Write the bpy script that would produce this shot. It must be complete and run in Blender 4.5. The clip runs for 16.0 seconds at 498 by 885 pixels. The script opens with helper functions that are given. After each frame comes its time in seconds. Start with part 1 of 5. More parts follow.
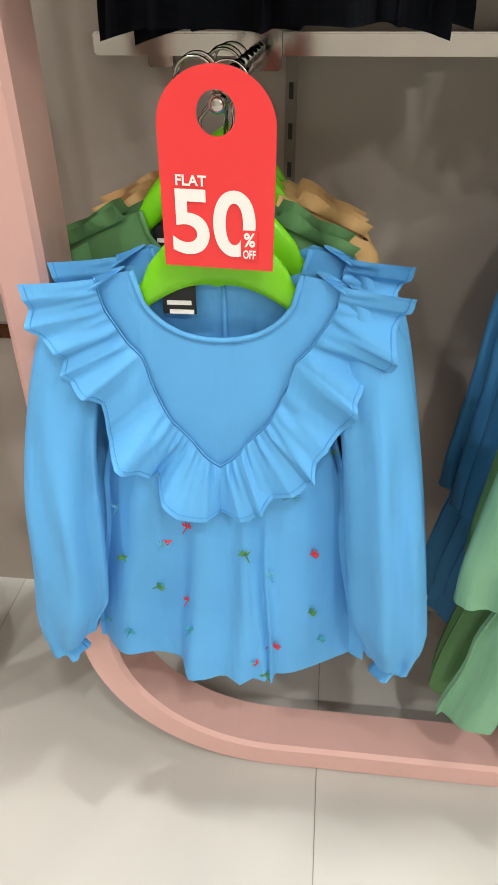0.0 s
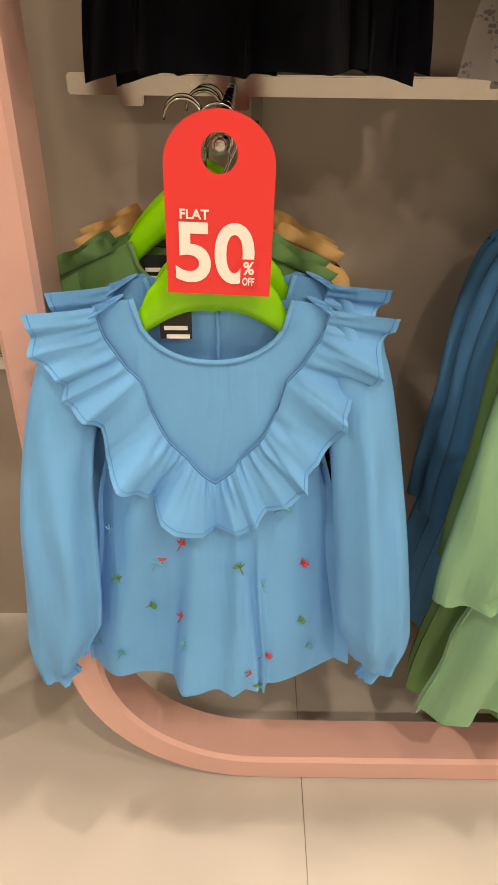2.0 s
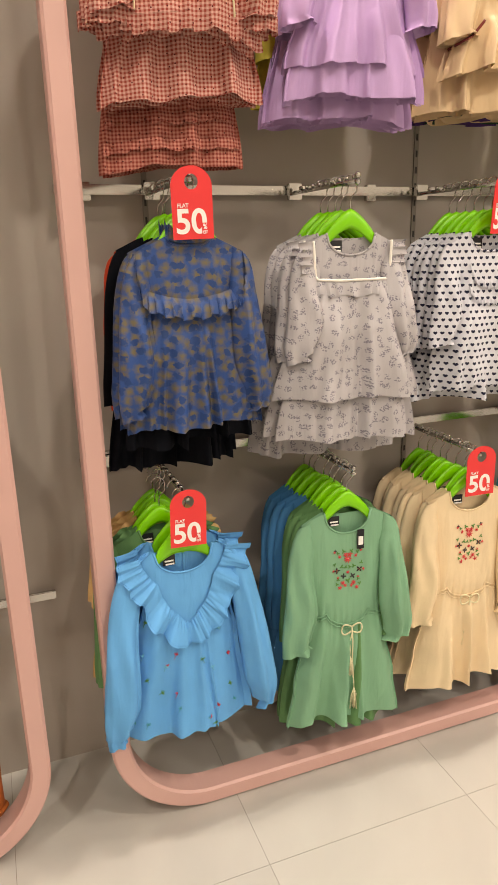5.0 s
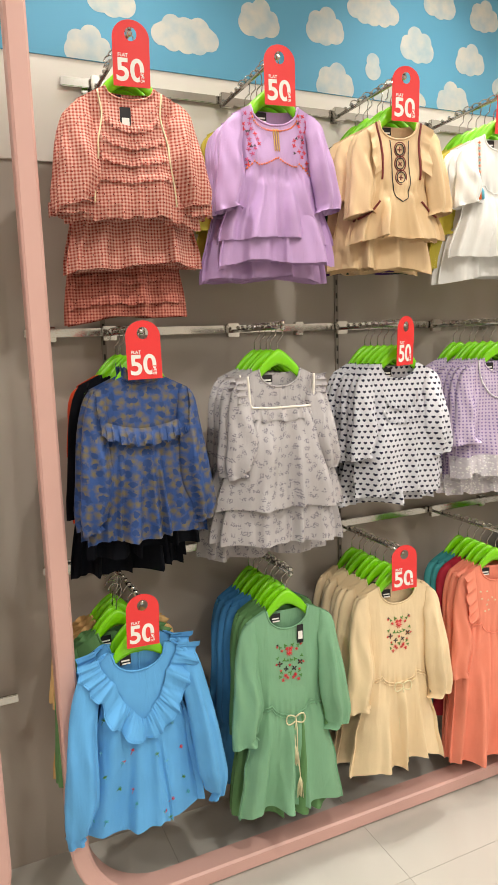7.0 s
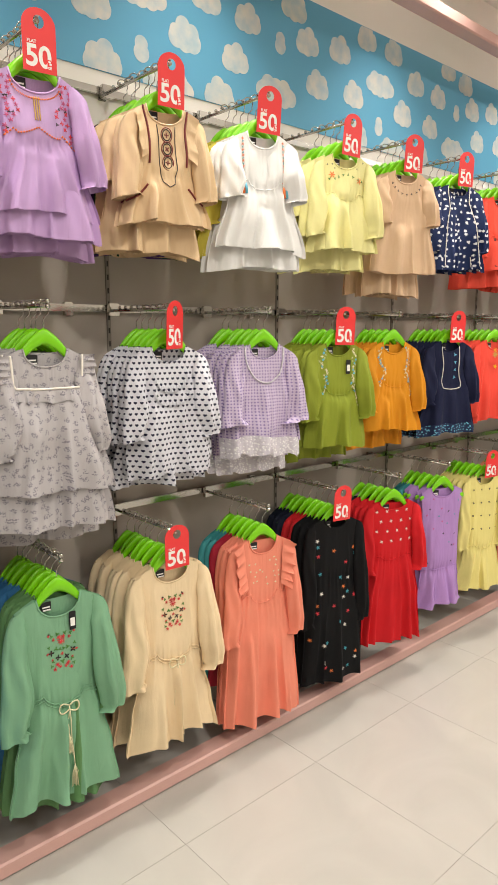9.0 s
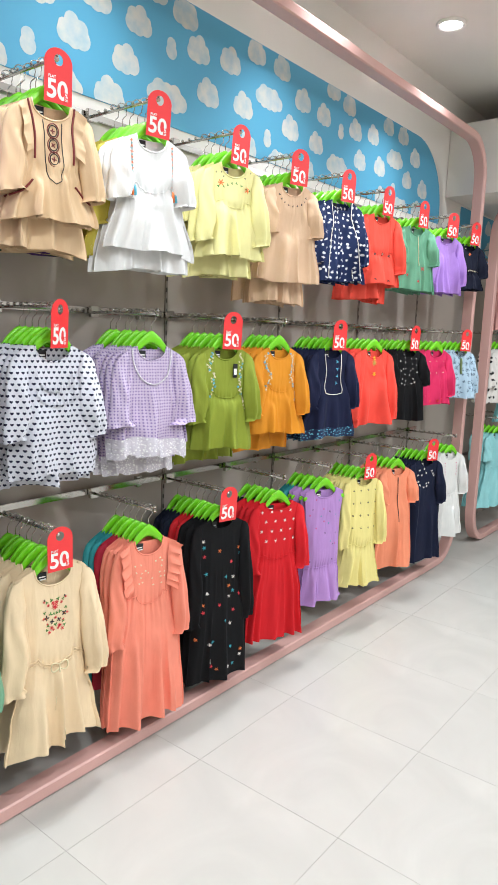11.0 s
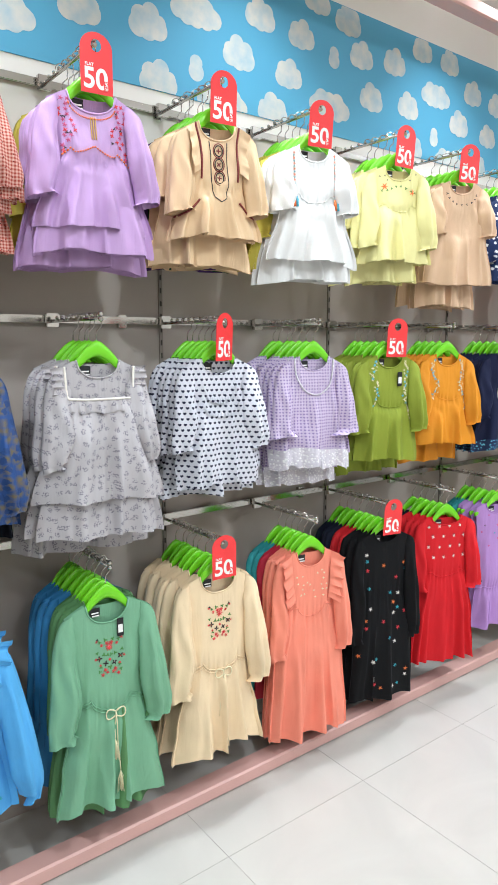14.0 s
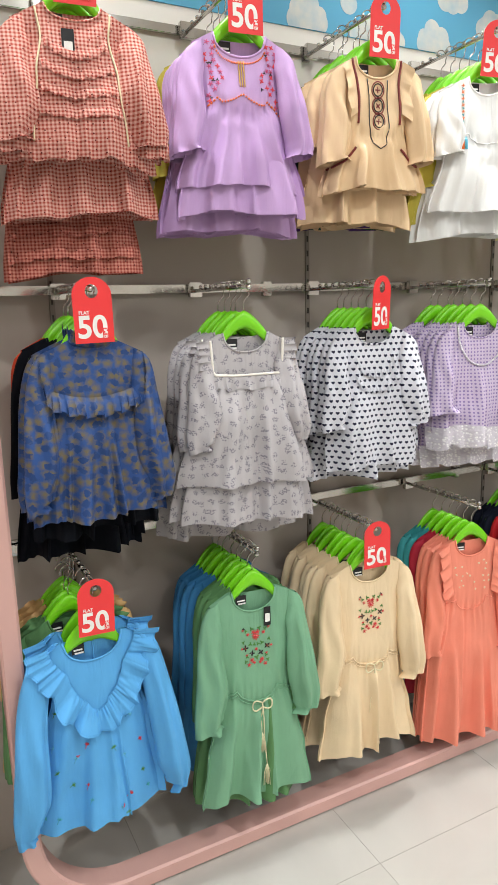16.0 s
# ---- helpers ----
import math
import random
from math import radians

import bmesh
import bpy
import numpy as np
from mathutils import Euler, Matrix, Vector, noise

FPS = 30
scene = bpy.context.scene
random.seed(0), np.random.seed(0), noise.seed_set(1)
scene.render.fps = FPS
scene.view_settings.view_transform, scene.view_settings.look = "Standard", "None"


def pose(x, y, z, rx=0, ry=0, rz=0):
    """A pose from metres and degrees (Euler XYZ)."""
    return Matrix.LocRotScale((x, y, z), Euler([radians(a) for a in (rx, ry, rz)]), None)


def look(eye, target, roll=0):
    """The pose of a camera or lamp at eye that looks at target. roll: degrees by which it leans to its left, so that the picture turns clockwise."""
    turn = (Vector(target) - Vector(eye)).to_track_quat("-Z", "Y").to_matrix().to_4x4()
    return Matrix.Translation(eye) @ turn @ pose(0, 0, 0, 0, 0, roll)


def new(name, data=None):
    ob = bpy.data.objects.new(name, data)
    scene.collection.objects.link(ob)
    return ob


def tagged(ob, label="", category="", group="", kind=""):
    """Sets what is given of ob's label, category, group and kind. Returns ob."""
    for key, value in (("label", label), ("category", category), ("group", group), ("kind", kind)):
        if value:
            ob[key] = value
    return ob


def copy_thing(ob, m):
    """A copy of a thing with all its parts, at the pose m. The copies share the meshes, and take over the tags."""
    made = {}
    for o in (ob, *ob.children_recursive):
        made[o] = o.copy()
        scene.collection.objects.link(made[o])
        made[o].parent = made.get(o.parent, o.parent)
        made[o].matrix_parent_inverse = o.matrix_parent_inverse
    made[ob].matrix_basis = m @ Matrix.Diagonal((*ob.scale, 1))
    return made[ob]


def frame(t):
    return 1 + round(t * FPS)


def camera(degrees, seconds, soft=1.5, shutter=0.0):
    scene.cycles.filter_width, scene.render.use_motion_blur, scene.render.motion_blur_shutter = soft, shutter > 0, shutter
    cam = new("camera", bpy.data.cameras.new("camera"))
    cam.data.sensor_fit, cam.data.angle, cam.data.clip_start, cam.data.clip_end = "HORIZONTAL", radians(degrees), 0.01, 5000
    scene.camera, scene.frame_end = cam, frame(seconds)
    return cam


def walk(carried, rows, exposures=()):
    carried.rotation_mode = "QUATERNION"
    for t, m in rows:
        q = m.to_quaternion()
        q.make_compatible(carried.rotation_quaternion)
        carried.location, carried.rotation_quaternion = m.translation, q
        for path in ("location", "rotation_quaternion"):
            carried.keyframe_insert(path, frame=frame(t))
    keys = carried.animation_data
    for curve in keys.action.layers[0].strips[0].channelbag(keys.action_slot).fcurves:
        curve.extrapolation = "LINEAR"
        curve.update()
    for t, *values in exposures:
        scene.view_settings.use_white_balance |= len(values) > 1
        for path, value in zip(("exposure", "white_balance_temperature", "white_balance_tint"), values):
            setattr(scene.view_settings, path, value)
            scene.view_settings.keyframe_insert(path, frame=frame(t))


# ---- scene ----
cam = camera(40.6, 16.0, soft=1.1)
PATH = [
    (0, (0.081, -0.908, 1.011), (-0.109, 0.720, -0.135), -0.45),
    (0.5, (0.032, -0.943, 1.005), (-0.081, 0.677, -0.163), -0.08),
    (1, (0.025, -0.953, 1.015), (0.033, 0.712, -0.093), 0.85),
    (1.5, (0.026, -0.946, 1.021), (0.035, 0.731, -0.070), 0.97),
    (2, (0.024, -0.944, 1.023), (0.027, 0.736, -0.062), 0.77),
    (2.5, (0.026, -0.958, 1.035), (0.036, 0.731, -0.037), 0.53),
    (3, (0.037, -1.111, 1.116), (0.053, 0.607, 0.094), 0.76),
    (3.5, (-0.020, -1.327, 1.335), (0.060, 0.433, 0.388), 1.67),
    (4, (-0.130, -1.585, 1.423), (0.087, 0.260, 0.686), -3.99),
    (4.5, (-0.276, -1.708, 1.468), (0.190, 0.122, 0.808), -1.44),
    (4.7, (-0.353, -1.756, 1.480), (0.241, 0.063, 0.853), -1.84),
    (6.8, (-0.417, -2.034, 1.578), (0.389, -0.227, 1.289), -1.78),
    (7, (-0.420, -2.043, 1.591), (0.391, -0.237, 1.304), -1.98),
    (7.5, (-0.421, -2.046, 1.583), (0.516, -0.306, 1.276), -1.14),
    (8, (-0.409, -2.052, 1.581), (0.668, -0.397, 1.266), -1.0),
    (8.5, (-0.4, -2.064, 1.579), (0.822, -0.515, 1.248), -0.6),
    (9, (-0.386, -2.079, 1.576), (0.941, -0.62, 1.243), 0.1),
    (9.5, (-0.379, -2.088, 1.578), (1.038, -0.716, 1.245), -0.2),
    (10, (-0.383, -2.089, 1.571), (1.106, -0.795, 1.241), 0.3),
    (10.2, (-0.385, -2.094, 1.567), (1.126, -0.824, 1.241), 0.7),
    (12.3, (-0.413, -2.129, 1.606), (1.146, -0.916, 1.289), 2.6),
    (12.5, (-0.408, -2.122, 1.6), (1.147, -0.9, 1.302), 2.4),
    (13, (-0.399, -2.109, 1.608), (1.122, -0.844, 1.314), 2.0),
    (13.5, (-0.392, -2.09, 1.61), (0.986, -0.676, 1.296), 1.1),
    (14, (-0.373, -2.097, 1.573), (0.832, -0.530, 1.277), 0.02),
    (14.5, (-0.373, -2.084, 1.543), (0.737, -0.445, 1.256), -0.76),
    (15, (-0.383, -2.056, 1.560), (0.565, -0.323, 1.241), -1.10),
    (15.5, (-0.362, -2.005, 1.567), (0.468, -0.219, 1.216), -1.33),
    (16, (-0.342, -1.913, 1.584), (0.539, -0.161, 1.191), -1.57),
]
EXPOSURES = [(0, 0.28, 6300, 6), (0.5, 0.13, 7300, 12), (1, 0.08, 8000, 13), (1.5, 0.05, 8200, 15), (2.5, 0.15, 9500, 18), (3.5, 0.18, 9700, 17), (4.5, 0.08, 8200, 14), (7, 0.13, 6800, 7), (7.5, 0.15, 6900, 7), (8, 0.05, 6900, 7), (9, -0.02, 6750, 8),
             (10, 0.4, 5850, 6), (12.5, 0.01, 5650, 5), (13.5, 0.03, 5650, 5), (14, 0.29, 5550, 4), (14.5, 0.09, 5600, 4), (15, 0.05, 5650, 4), (16, 0.1, 6050, 6)]
walk(cam, [(t, look(eye, target, roll)) for t, eye, target, roll in PATH], EXPOSURES)

# ---- light ----
world = bpy.data.worlds.new("shop_air")
scene.world = world
world.use_nodes = True
world.node_tree.nodes["Background"].inputs[0].default_value = (0.9, 0.95, 1.0, 1)
world.node_tree.nodes["Background"].inputs[1].default_value = 0.05

CEIL = 3.30
# near-wall downlights, then two unseen rows added to fill the garments' fronts
LAMPS = [(3.385 - 1.1 * k, -0.42) for k in range(5)] + [(x, y) for y in (-1.9, -3.6) for x in (-1.4, 0.6, 2.6, 4.0)]
for x, y in LAMPS:
    near = y > -1
    data = bpy.data.lights.new("downlight_beam", "AREA")
    data.shape, data.size = "DISK", 0.08 if near else 0.13
    data.energy, data.color = (4.8 if near else 22.0), (1.0, 0.965, 0.92)
    data.spread = radians(84 if near else 165)
    ob = new("downlight_beam", data)
    ob.matrix_world = pose(x, y, CEIL - 0.03)


# ---- materials ----
def lin(h):
    c = [int(h[i:i + 2], 16) / 255 for i in (1, 3, 5)]
    return tuple(v / 12.92 if v <= 0.04045 else ((v + 0.055) / 1.055) ** 2.4 for v in c) + (1,)


class Mat:
    """A small builder for node materials."""

    def __init__(self, name, rough=0.6, metal=0.0):
        self.m = bpy.data.materials.new(name)
        self.m.use_nodes = True
        self.n, self.l = self.m.node_tree.nodes, self.m.node_tree.links
        self.b = self.n["Principled BSDF"]
        self.b.inputs["Roughness"].default_value, self.b.inputs["Metallic"].default_value = rough, metal

    def node(self, kind, **kw):
        nd = self.n.new(kind)
        for k, v in kw.items():
            if k in nd.inputs:
                if isinstance(v, bpy.types.NodeSocket):
                    self.l.new(v, nd.inputs[k])
                else:
                    nd.inputs[k].default_value = v
        return nd

    def where(self, kind="Object"):
        return self.n.new("ShaderNodeTexCoord").outputs[kind]

    def math(self, op, a, b=0.0):
        nd = self.n.new("ShaderNodeMath")
        nd.operation = op
        for i, v in enumerate((a, b)):
            if isinstance(v, bpy.types.NodeSocket):
                self.l.new(v, nd.inputs[i])
            else:
                nd.inputs[i].default_value = v
        return nd.outputs[0]

    def flat(self):
        """Object coordinates laid on the front plane: x across, z as y."""
        sep = self.node("ShaderNodeSeparateXYZ", Vector=self.where())
        return self.node("ShaderNodeCombineXYZ", X=sep.outputs["X"], Y=sep.outputs["Z"]).outputs[0], sep

    def noise(self, scale, detail=3.0, at=None):
        return self.node("ShaderNodeTexNoise", Vector=at or self.where(), Scale=scale, Detail=detail).outputs["Fac"]

    def step(self, v, lo, hi):
        nd = self.n.new("ShaderNodeMapRange")
        self.l.new(v, nd.inputs[0])
        nd.inputs[1].default_value, nd.inputs[2].default_value = lo, hi
        return nd.outputs[0]

    def mix(self, fac, a, b):
        nd = self.n.new("ShaderNodeMix")
        nd.data_type = "RGBA"
        for i, v in ((0, fac), (6, a), (7, b)):
            if isinstance(v, bpy.types.NodeSocket):
                self.l.new(v, nd.inputs[i])
            else:
                nd.inputs[i].default_value = v
        return nd.outputs[2]

    def shade(self, c, k):
        return tuple(v * k for v in c[:3]) + (1,)

    def color(self, c):
        if isinstance(c, bpy.types.NodeSocket):
            self.l.new(c, self.b.inputs["Base Color"])
        else:
            self.b.inputs["Base Color"].default_value = c

    def bump(self, h, strength, dist):
        nd = self.node("ShaderNodeBump", Height=h)
        nd.inputs["Strength"].default_value, nd.inputs["Distance"].default_value = strength, dist
        self.l.new(nd.outputs[0], self.b.inputs["Normal"])


def fabric(name, base, ink=None, pattern="", size=1.0, ink2=None, rough=0.68, sheen=0.02):
    """Woven cloth with a printed or woven pattern."""
    f = Mat(name, rough)
    base = lin(base)
    c = f.mix(f.noise(9, 4), f.shade(base, 0.88), f.shade(base, 1.08))
    flat, sep = f.flat()
    if pattern in ("dots", "blotch", "stars"):
        rnd = {"dots": 0.12, "hearts": 0.5, "ditsy": 0.9, "blotch": 0.8, "stars": 0.7}[pattern]
        scale = {"dots": 92, "hearts": 80, "ditsy": 78, "blotch": 40, "stars": 42}[pattern] / size
        v = f.node("ShaderNodeTexVoronoi", Vector=flat, Scale=scale, Randomness=rnd)
        v.voronoi_dimensions = "2D"
        edge = {"dots": 0.26, "hearts": 0.3, "ditsy": 0.17, "blotch": 0.36, "stars": 0.2}[pattern]
        d = f.math("ADD", v.outputs["Distance"], f.math("MULTIPLY", f.math("SUBTRACT", f.noise(scale * 2.2, 2, flat), 0.5), {"dots": 0.1, "hearts": 0.35}.get(pattern, 0.75)))
        soft = 0.26 if pattern == "blotch" else 0.05
        c = f.mix(f.step(d, edge + soft, edge - soft), c, lin(ink))
        if ink2:
            v2 = f.node("ShaderNodeTexVoronoi", Vector=flat, Scale=scale * 0.8, Randomness=1.0)
            v2.voronoi_dimensions = "2D"
            d2 = f.math("ADD", v2.outputs["Distance"], f.math("MULTIPLY", f.math("SUBTRACT", f.noise(scale * 2, 2, flat), 0.5), 0.8))
            c = f.mix(f.step(d2, edge * 0.8 + 0.03, edge * 0.8 - 0.06), c, lin(ink2))
    if pattern == "ditsy":
        big = f.node("ShaderNodeTexVoronoi", Vector=flat, Scale=34 / size, Randomness=0.8)
        small = f.node("ShaderNodeTexVoronoi", Vector=flat, Scale=190 / size, Randomness=1.0)
        for nd in (big, small):
            nd.voronoi_dimensions = "2D"
        spray = f.math("ADD", big.outputs["Distance"], f.math("MULTIPLY", f.math("SUBTRACT", f.noise(70 / size, 2, flat), 0.5), 0.9))
        mask = f.math("MULTIPLY", f.step(spray, 0.32, 0.26), f.step(small.outputs["Distance"], 0.5, 0.34))
        c = f.mix(mask, c, lin(ink))
    if pattern == "hearts":
        S = 60 / size
        zz = f.math("MULTIPLY", sep.outputs["Z"], S)
        row = f.math("FLOOR", zz)
        xx = f.math("ADD", f.math("MULTIPLY", sep.outputs["X"], S), f.math("MULTIPLY", f.math("MODULO", row, 2.0), 0.5))
        a = f.math("MULTIPLY", f.math("SUBTRACT", f.math("FRACT", xx), 0.5), 3.9)
        b = f.math("MULTIPLY", f.math("SUBTRACT", f.math("FRACT", zz), 0.48), 4.5)
        aa, bb = f.math("MULTIPLY", a, a), f.math("MULTIPLY", b, b)
        q = f.math("SUBTRACT", f.math("ADD", aa, bb), 1.0)
        h = f.math("SUBTRACT", f.math("MULTIPLY", q, f.math("MULTIPLY", q, q)), f.math("MULTIPLY", aa, f.math("MULTIPLY", bb, b)))
        c = f.mix(f.step(h, 0.06, -0.06), c, lin(ink))
    if pattern == "gingham":
        k = 2 * math.pi / (0.0105 * size)
        a = f.step(f.math("SINE", f.math("MULTIPLY", sep.outputs["X"], k)), -0.25, 0.25)
        b = f.step(f.math("SINE", f.math("MULTIPLY", sep.outputs["Z"], k)), -0.25, 0.25)
        c = f.mix(f.math("MULTIPLY", f.math("ADD", a, b), 0.5), c, lin(ink))
        if ink2:
            v2 = f.node("ShaderNodeTexVoronoi", Vector=flat, Scale=52.0, Randomness=0.6)
            v2.voronoi_dimensions = "2D"
            c = f.mix(f.step(v2.outputs["Distance"], 0.1, 0.07), c, lin(ink2))
    f.color(c)
    f.b.inputs["Sheen Weight"].default_value = sheen
    f.b.inputs["Sheen Roughness"].default_value = 0.5
    f.b.inputs["Specular IOR Level"].default_value = 0.24
    # drape creases run down the cloth; crumples and weave are finer
    sc = f.node("ShaderNodeMapping", Vector=f.where())
    sc.inputs["Scale"].default_value = (1.0, 1.0, 0.16)
    drape = f.node("ShaderNodeTexNoise", Vector=sc.outputs[0], Scale=30.0, Detail=2.5, Distortion=0.7).outputs["Fac"]
    crumple = f.node("ShaderNodeTexVoronoi", Vector=f.where(), Scale=26.0)
    crumple.feature = "SMOOTH_F1"
    h = f.math("ADD", f.math("MULTIPLY", drape, 0.75), f.math("MULTIPLY", crumple.outputs["Distance"], 0.22))
    # a few sharp press lines
    sl = f.node("ShaderNodeMapping", Vector=f.where())
    sl.inputs["Scale"].default_value = (1.0, 1.0, 0.4)
    line = f.node("ShaderNodeTexNoise", Vector=sl.outputs[0], Scale=9.0, Detail=0.5, Distortion=0.7).outputs["Fac"]
    h = f.math("ADD", h, f.math("MULTIPLY", f.step(f.math("ABSOLUTE", f.math("SUBTRACT", line, 0.5)), 0.0, 0.09), 0.16))
    f.bump(f.math("ADD", h, f.math("MULTIPLY", f.noise(700, 2), 0.05)), 0.6, 0.0065)
    return f.m


def plain(name, base, rough=0.5, metal=0.0, var=0.08, scale=14, bump=0.0, coat=0.0):
    f = Mat(name, rough, metal)
    b = lin(base)
    f.color(f.mix(f.noise(scale, 5), f.shade(b, 1 - var), f.shade(b, 1 + var)))
    if bump:
        f.bump(f.noise(scale * 8, 4), bump, 0.002)
    f.b.inputs["Coat Weight"].default_value = coat
    return f.m


M_PINK = plain("pink_lacquer", "#d4a9a0", 0.40, var=0.05, scale=4, bump=0.06)
M_WALL = plain("taupe_laminate", "#b0a69c", 0.5, var=0.05, scale=3, bump=0.05)
# pale so that the unseen walls throw light back onto rails and ceiling
M_FAR = plain("shop_wall", "#d8d2c9", 0.8, var=0.08, scale=2)
M_WHITE = plain("white_paint", "#e9e4dd", 0.75, var=0.03, scale=3, bump=0.08)
M_CHROME = plain("chrome", "#c4c1bc", 0.14, 1.0, var=0.06, scale=30)
M_DARK = plain("slot_black", "#161413", 0.7)
M_HANGER = plain("lime_plastic", "#7fd414", 0.32, var=0.06, scale=20)
M_HANGER.node_tree.nodes["Principled BSDF"].inputs["Subsurface Weight"].default_value = 0.0
M_TAG = plain("red_card", "#ee3a3c", 0.42, var=0.03, scale=8)
M_INK = plain("white_print", "#f6f3ef", 0.5, var=0.02)
M_LABEL = plain("black_label", "#17171a", 0.6)
M_GROUT = plain("grout", "#8f887d", 0.8)


def tile_material():
    f = Mat("porcelain_tile", 0.22)
    rnd = f.n.new("ShaderNodeObjectInfo").outputs["Random"]
    at = f.where("Object")
    b = lin("#c2beb7")
    clouds = f.step(f.node("ShaderNodeTexNoise", Vector=at, Scale=2.2, Detail=7.0, Distortion=1.2).outputs["Fac"], 0.3, 0.7)
    c = f.mix(clouds, f.shade(b, 0.86), f.shade(b, 1.06))
    c = f.mix(f.math("MULTIPLY", rnd, 0.35), c, f.shade(b, 0.92))
    f.color(c)
    f.l.new(f.step(f.noise(5, 4), -0.6, 2.6), f.b.inputs["Roughness"])
    return f.m


M_TILE = tile_material()


# ---- mesh helpers ----
def part(name, bm, material, parent=None, label="", smooth=True):
    me = bpy.data.meshes.new(name)
    bm.to_mesh(me)
    bm.free()
    if smooth:
        for p in me.polygons:
            p.use_smooth = True
    me.materials.append(material)
    ob = new(name, me)
    ob.parent = parent
    if label:
        tagged(ob, label)
    return ob


def box(bm, x0, x1, y0, y1, z0, z1, bevel=0.0):
    r = bmesh.ops.create_cube(bm, size=1.0, matrix=Matrix.LocRotScale(((x0 + x1) / 2, (y0 + y1) / 2, (z0 + z1) / 2), None, (x1 - x0, y1 - y0, z1 - z0)))
    if bevel:
        bmesh.ops.bevel(bm, geom=list({e for v in r["verts"] for e in v.link_edges}), offset=bevel, segments=2, affect="EDGES")
    return bm


def sheet(bm, fn, nu, nv, closed=False):
    """A grid of faces over u, v in 0..1; closed joins the u ends."""
    cols = nu if closed else nu + 1
    vs = [[bm.verts.new(fn(i / nu, j / nv)) for i in range(cols)] for j in range(nv + 1)]
    for j in range(nv):
        for i in range(nu):
            k = (i + 1) % cols
            bm.faces.new((vs[j][i], vs[j][k], vs[j + 1][k], vs[j + 1][i]))
    return vs


def tube(bm, pts, r, n=8, cap=True):
    pts = [Vector(p) for p in pts]
    rings = []
    up = Vector((0.13, 0.21, 0.97))
    for i, p in enumerate(pts):
        d = (pts[min(i + 1, len(pts) - 1)] - pts[max(i - 1, 0)]).normalized()
        a = d.cross(up).normalized() if abs(d.dot(up)) < 0.98 else d.cross(Vector((1, 0, 0))).normalized()
        b = d.cross(a)
        rr = r[i] if isinstance(r, (list, tuple)) else r
        rings.append([bm.verts.new(p + (a * math.cos(q) + b * math.sin(q)) * rr) for q in (2 * math.pi * k / n for k in range(n))])
    for i in range(len(rings) - 1):
        for k in range(n):
            bm.faces.new((rings[i][k], rings[i][(k + 1) % n], rings[i + 1][(k + 1) % n], rings[i + 1][k]))
    if cap:
        bm.faces.new(rings[0][::-1])
        bm.faces.new(rings[-1])
    return bm


def ball(bm, c, r, u=10, v=7):
    bmesh.ops.create_uvsphere(bm, u_segments=u, v_segments=v, radius=r, matrix=Matrix.Translation(c))
    return bm


def lerp_list(table, v):
    if v <= table[0][0]:
        return table[0][1]
    for (a, x), (b, y) in zip(table, table[1:]):
        if v <= b:
            k = (v - a) / (b - a)
            k = k * k * (3 - 2 * k)
            return x + (y - x) * k
    return table[-1][1]


# ---- the shop's shell ----
def shell():
    def slab(name, args, mat, label):
        ob = part(name, box(bmesh.new(), *args), mat, None, label, smooth=False)
        return tagged(ob, label, kind="structure")
    slab("wall_north", (-4.0, 9.0, 0.0, 0.12, 0, CEIL), M_WALL, "taupe laminate display wall behind the rails")
    # south, west and east are out of view, added to enclose and bounce light
    slab("wall_south", (-4.0, 9.0, -5.0, -4.9, 0, CEIL), M_FAR, "unseen greige wall added to close the room and bounce light")
    slab("wall_west", (-4.1, -4.0, -7.1, 0.12, 0, CEIL), M_FAR, "unseen greige wall added to close the room and bounce light")
    slab("wall_east", (9.0, 9.1, -7.1, 0.12, 0, CEIL), M_FAR, "unseen greige wall added to close the room and bounce light")
    slab("ceiling", (-4.1, 9.1, -7.1, 0.12, CEIL, CEIL + 0.1), M_WHITE, "white painted plaster ceiling")
    slab("wall_upper", (-4.0, 9.0, -0.012, -0.002, 2.12, CEIL), M_WHITE, "off-white painted wall above the rails")
    slab("soffit", (4.42, 9.05, -7.05, -0.016, 2.6, 3.085), M_WHITE, "white plaster bulkhead over the far bay")
    floor = slab("floor", (-4.1, 9.1, -7.1, 0.12, -0.1, -0.0014), M_GROUT, "glossy cream porcelain tile floor with thin joints")
    return floor


FLOOR = shell()


def cloud(x, z, y, lobes, size, flip, low, high, material, parent):
    """A flat printed cloud: the outline round a few overlapping lobes."""
    ring = []
    for q in range(56):
        a = 2 * math.pi * q / 56
        d = Vector((math.cos(a), math.sin(a)))
        best = 0.02
        for cx, cz, cr in lobes:
            c = Vector((cx * flip, cz))
            t = c.dot(d)
            h = c.length_squared - t * t
            if h < cr * cr:
                best = max(best, t + math.sqrt(cr * cr - h))
        ring.append(d * best * size)
    bm = bmesh.new()
    f = bm.faces.new([bm.verts.new((x + p.x, y, min(max(z + p.y, low), high))) for p in ring])
    ext = bmesh.ops.extrude_face_region(bm, geom=[f])
    bmesh.ops.translate(bm, verts=[v for v in ext["geom"] if isinstance(v, bmesh.types.BMVert)], vec=(0, 0.002, 0))
    bmesh.ops.recalc_face_normals(bm, faces=bm.faces)
    return part("cloud", bm, material, parent, smooth=False)


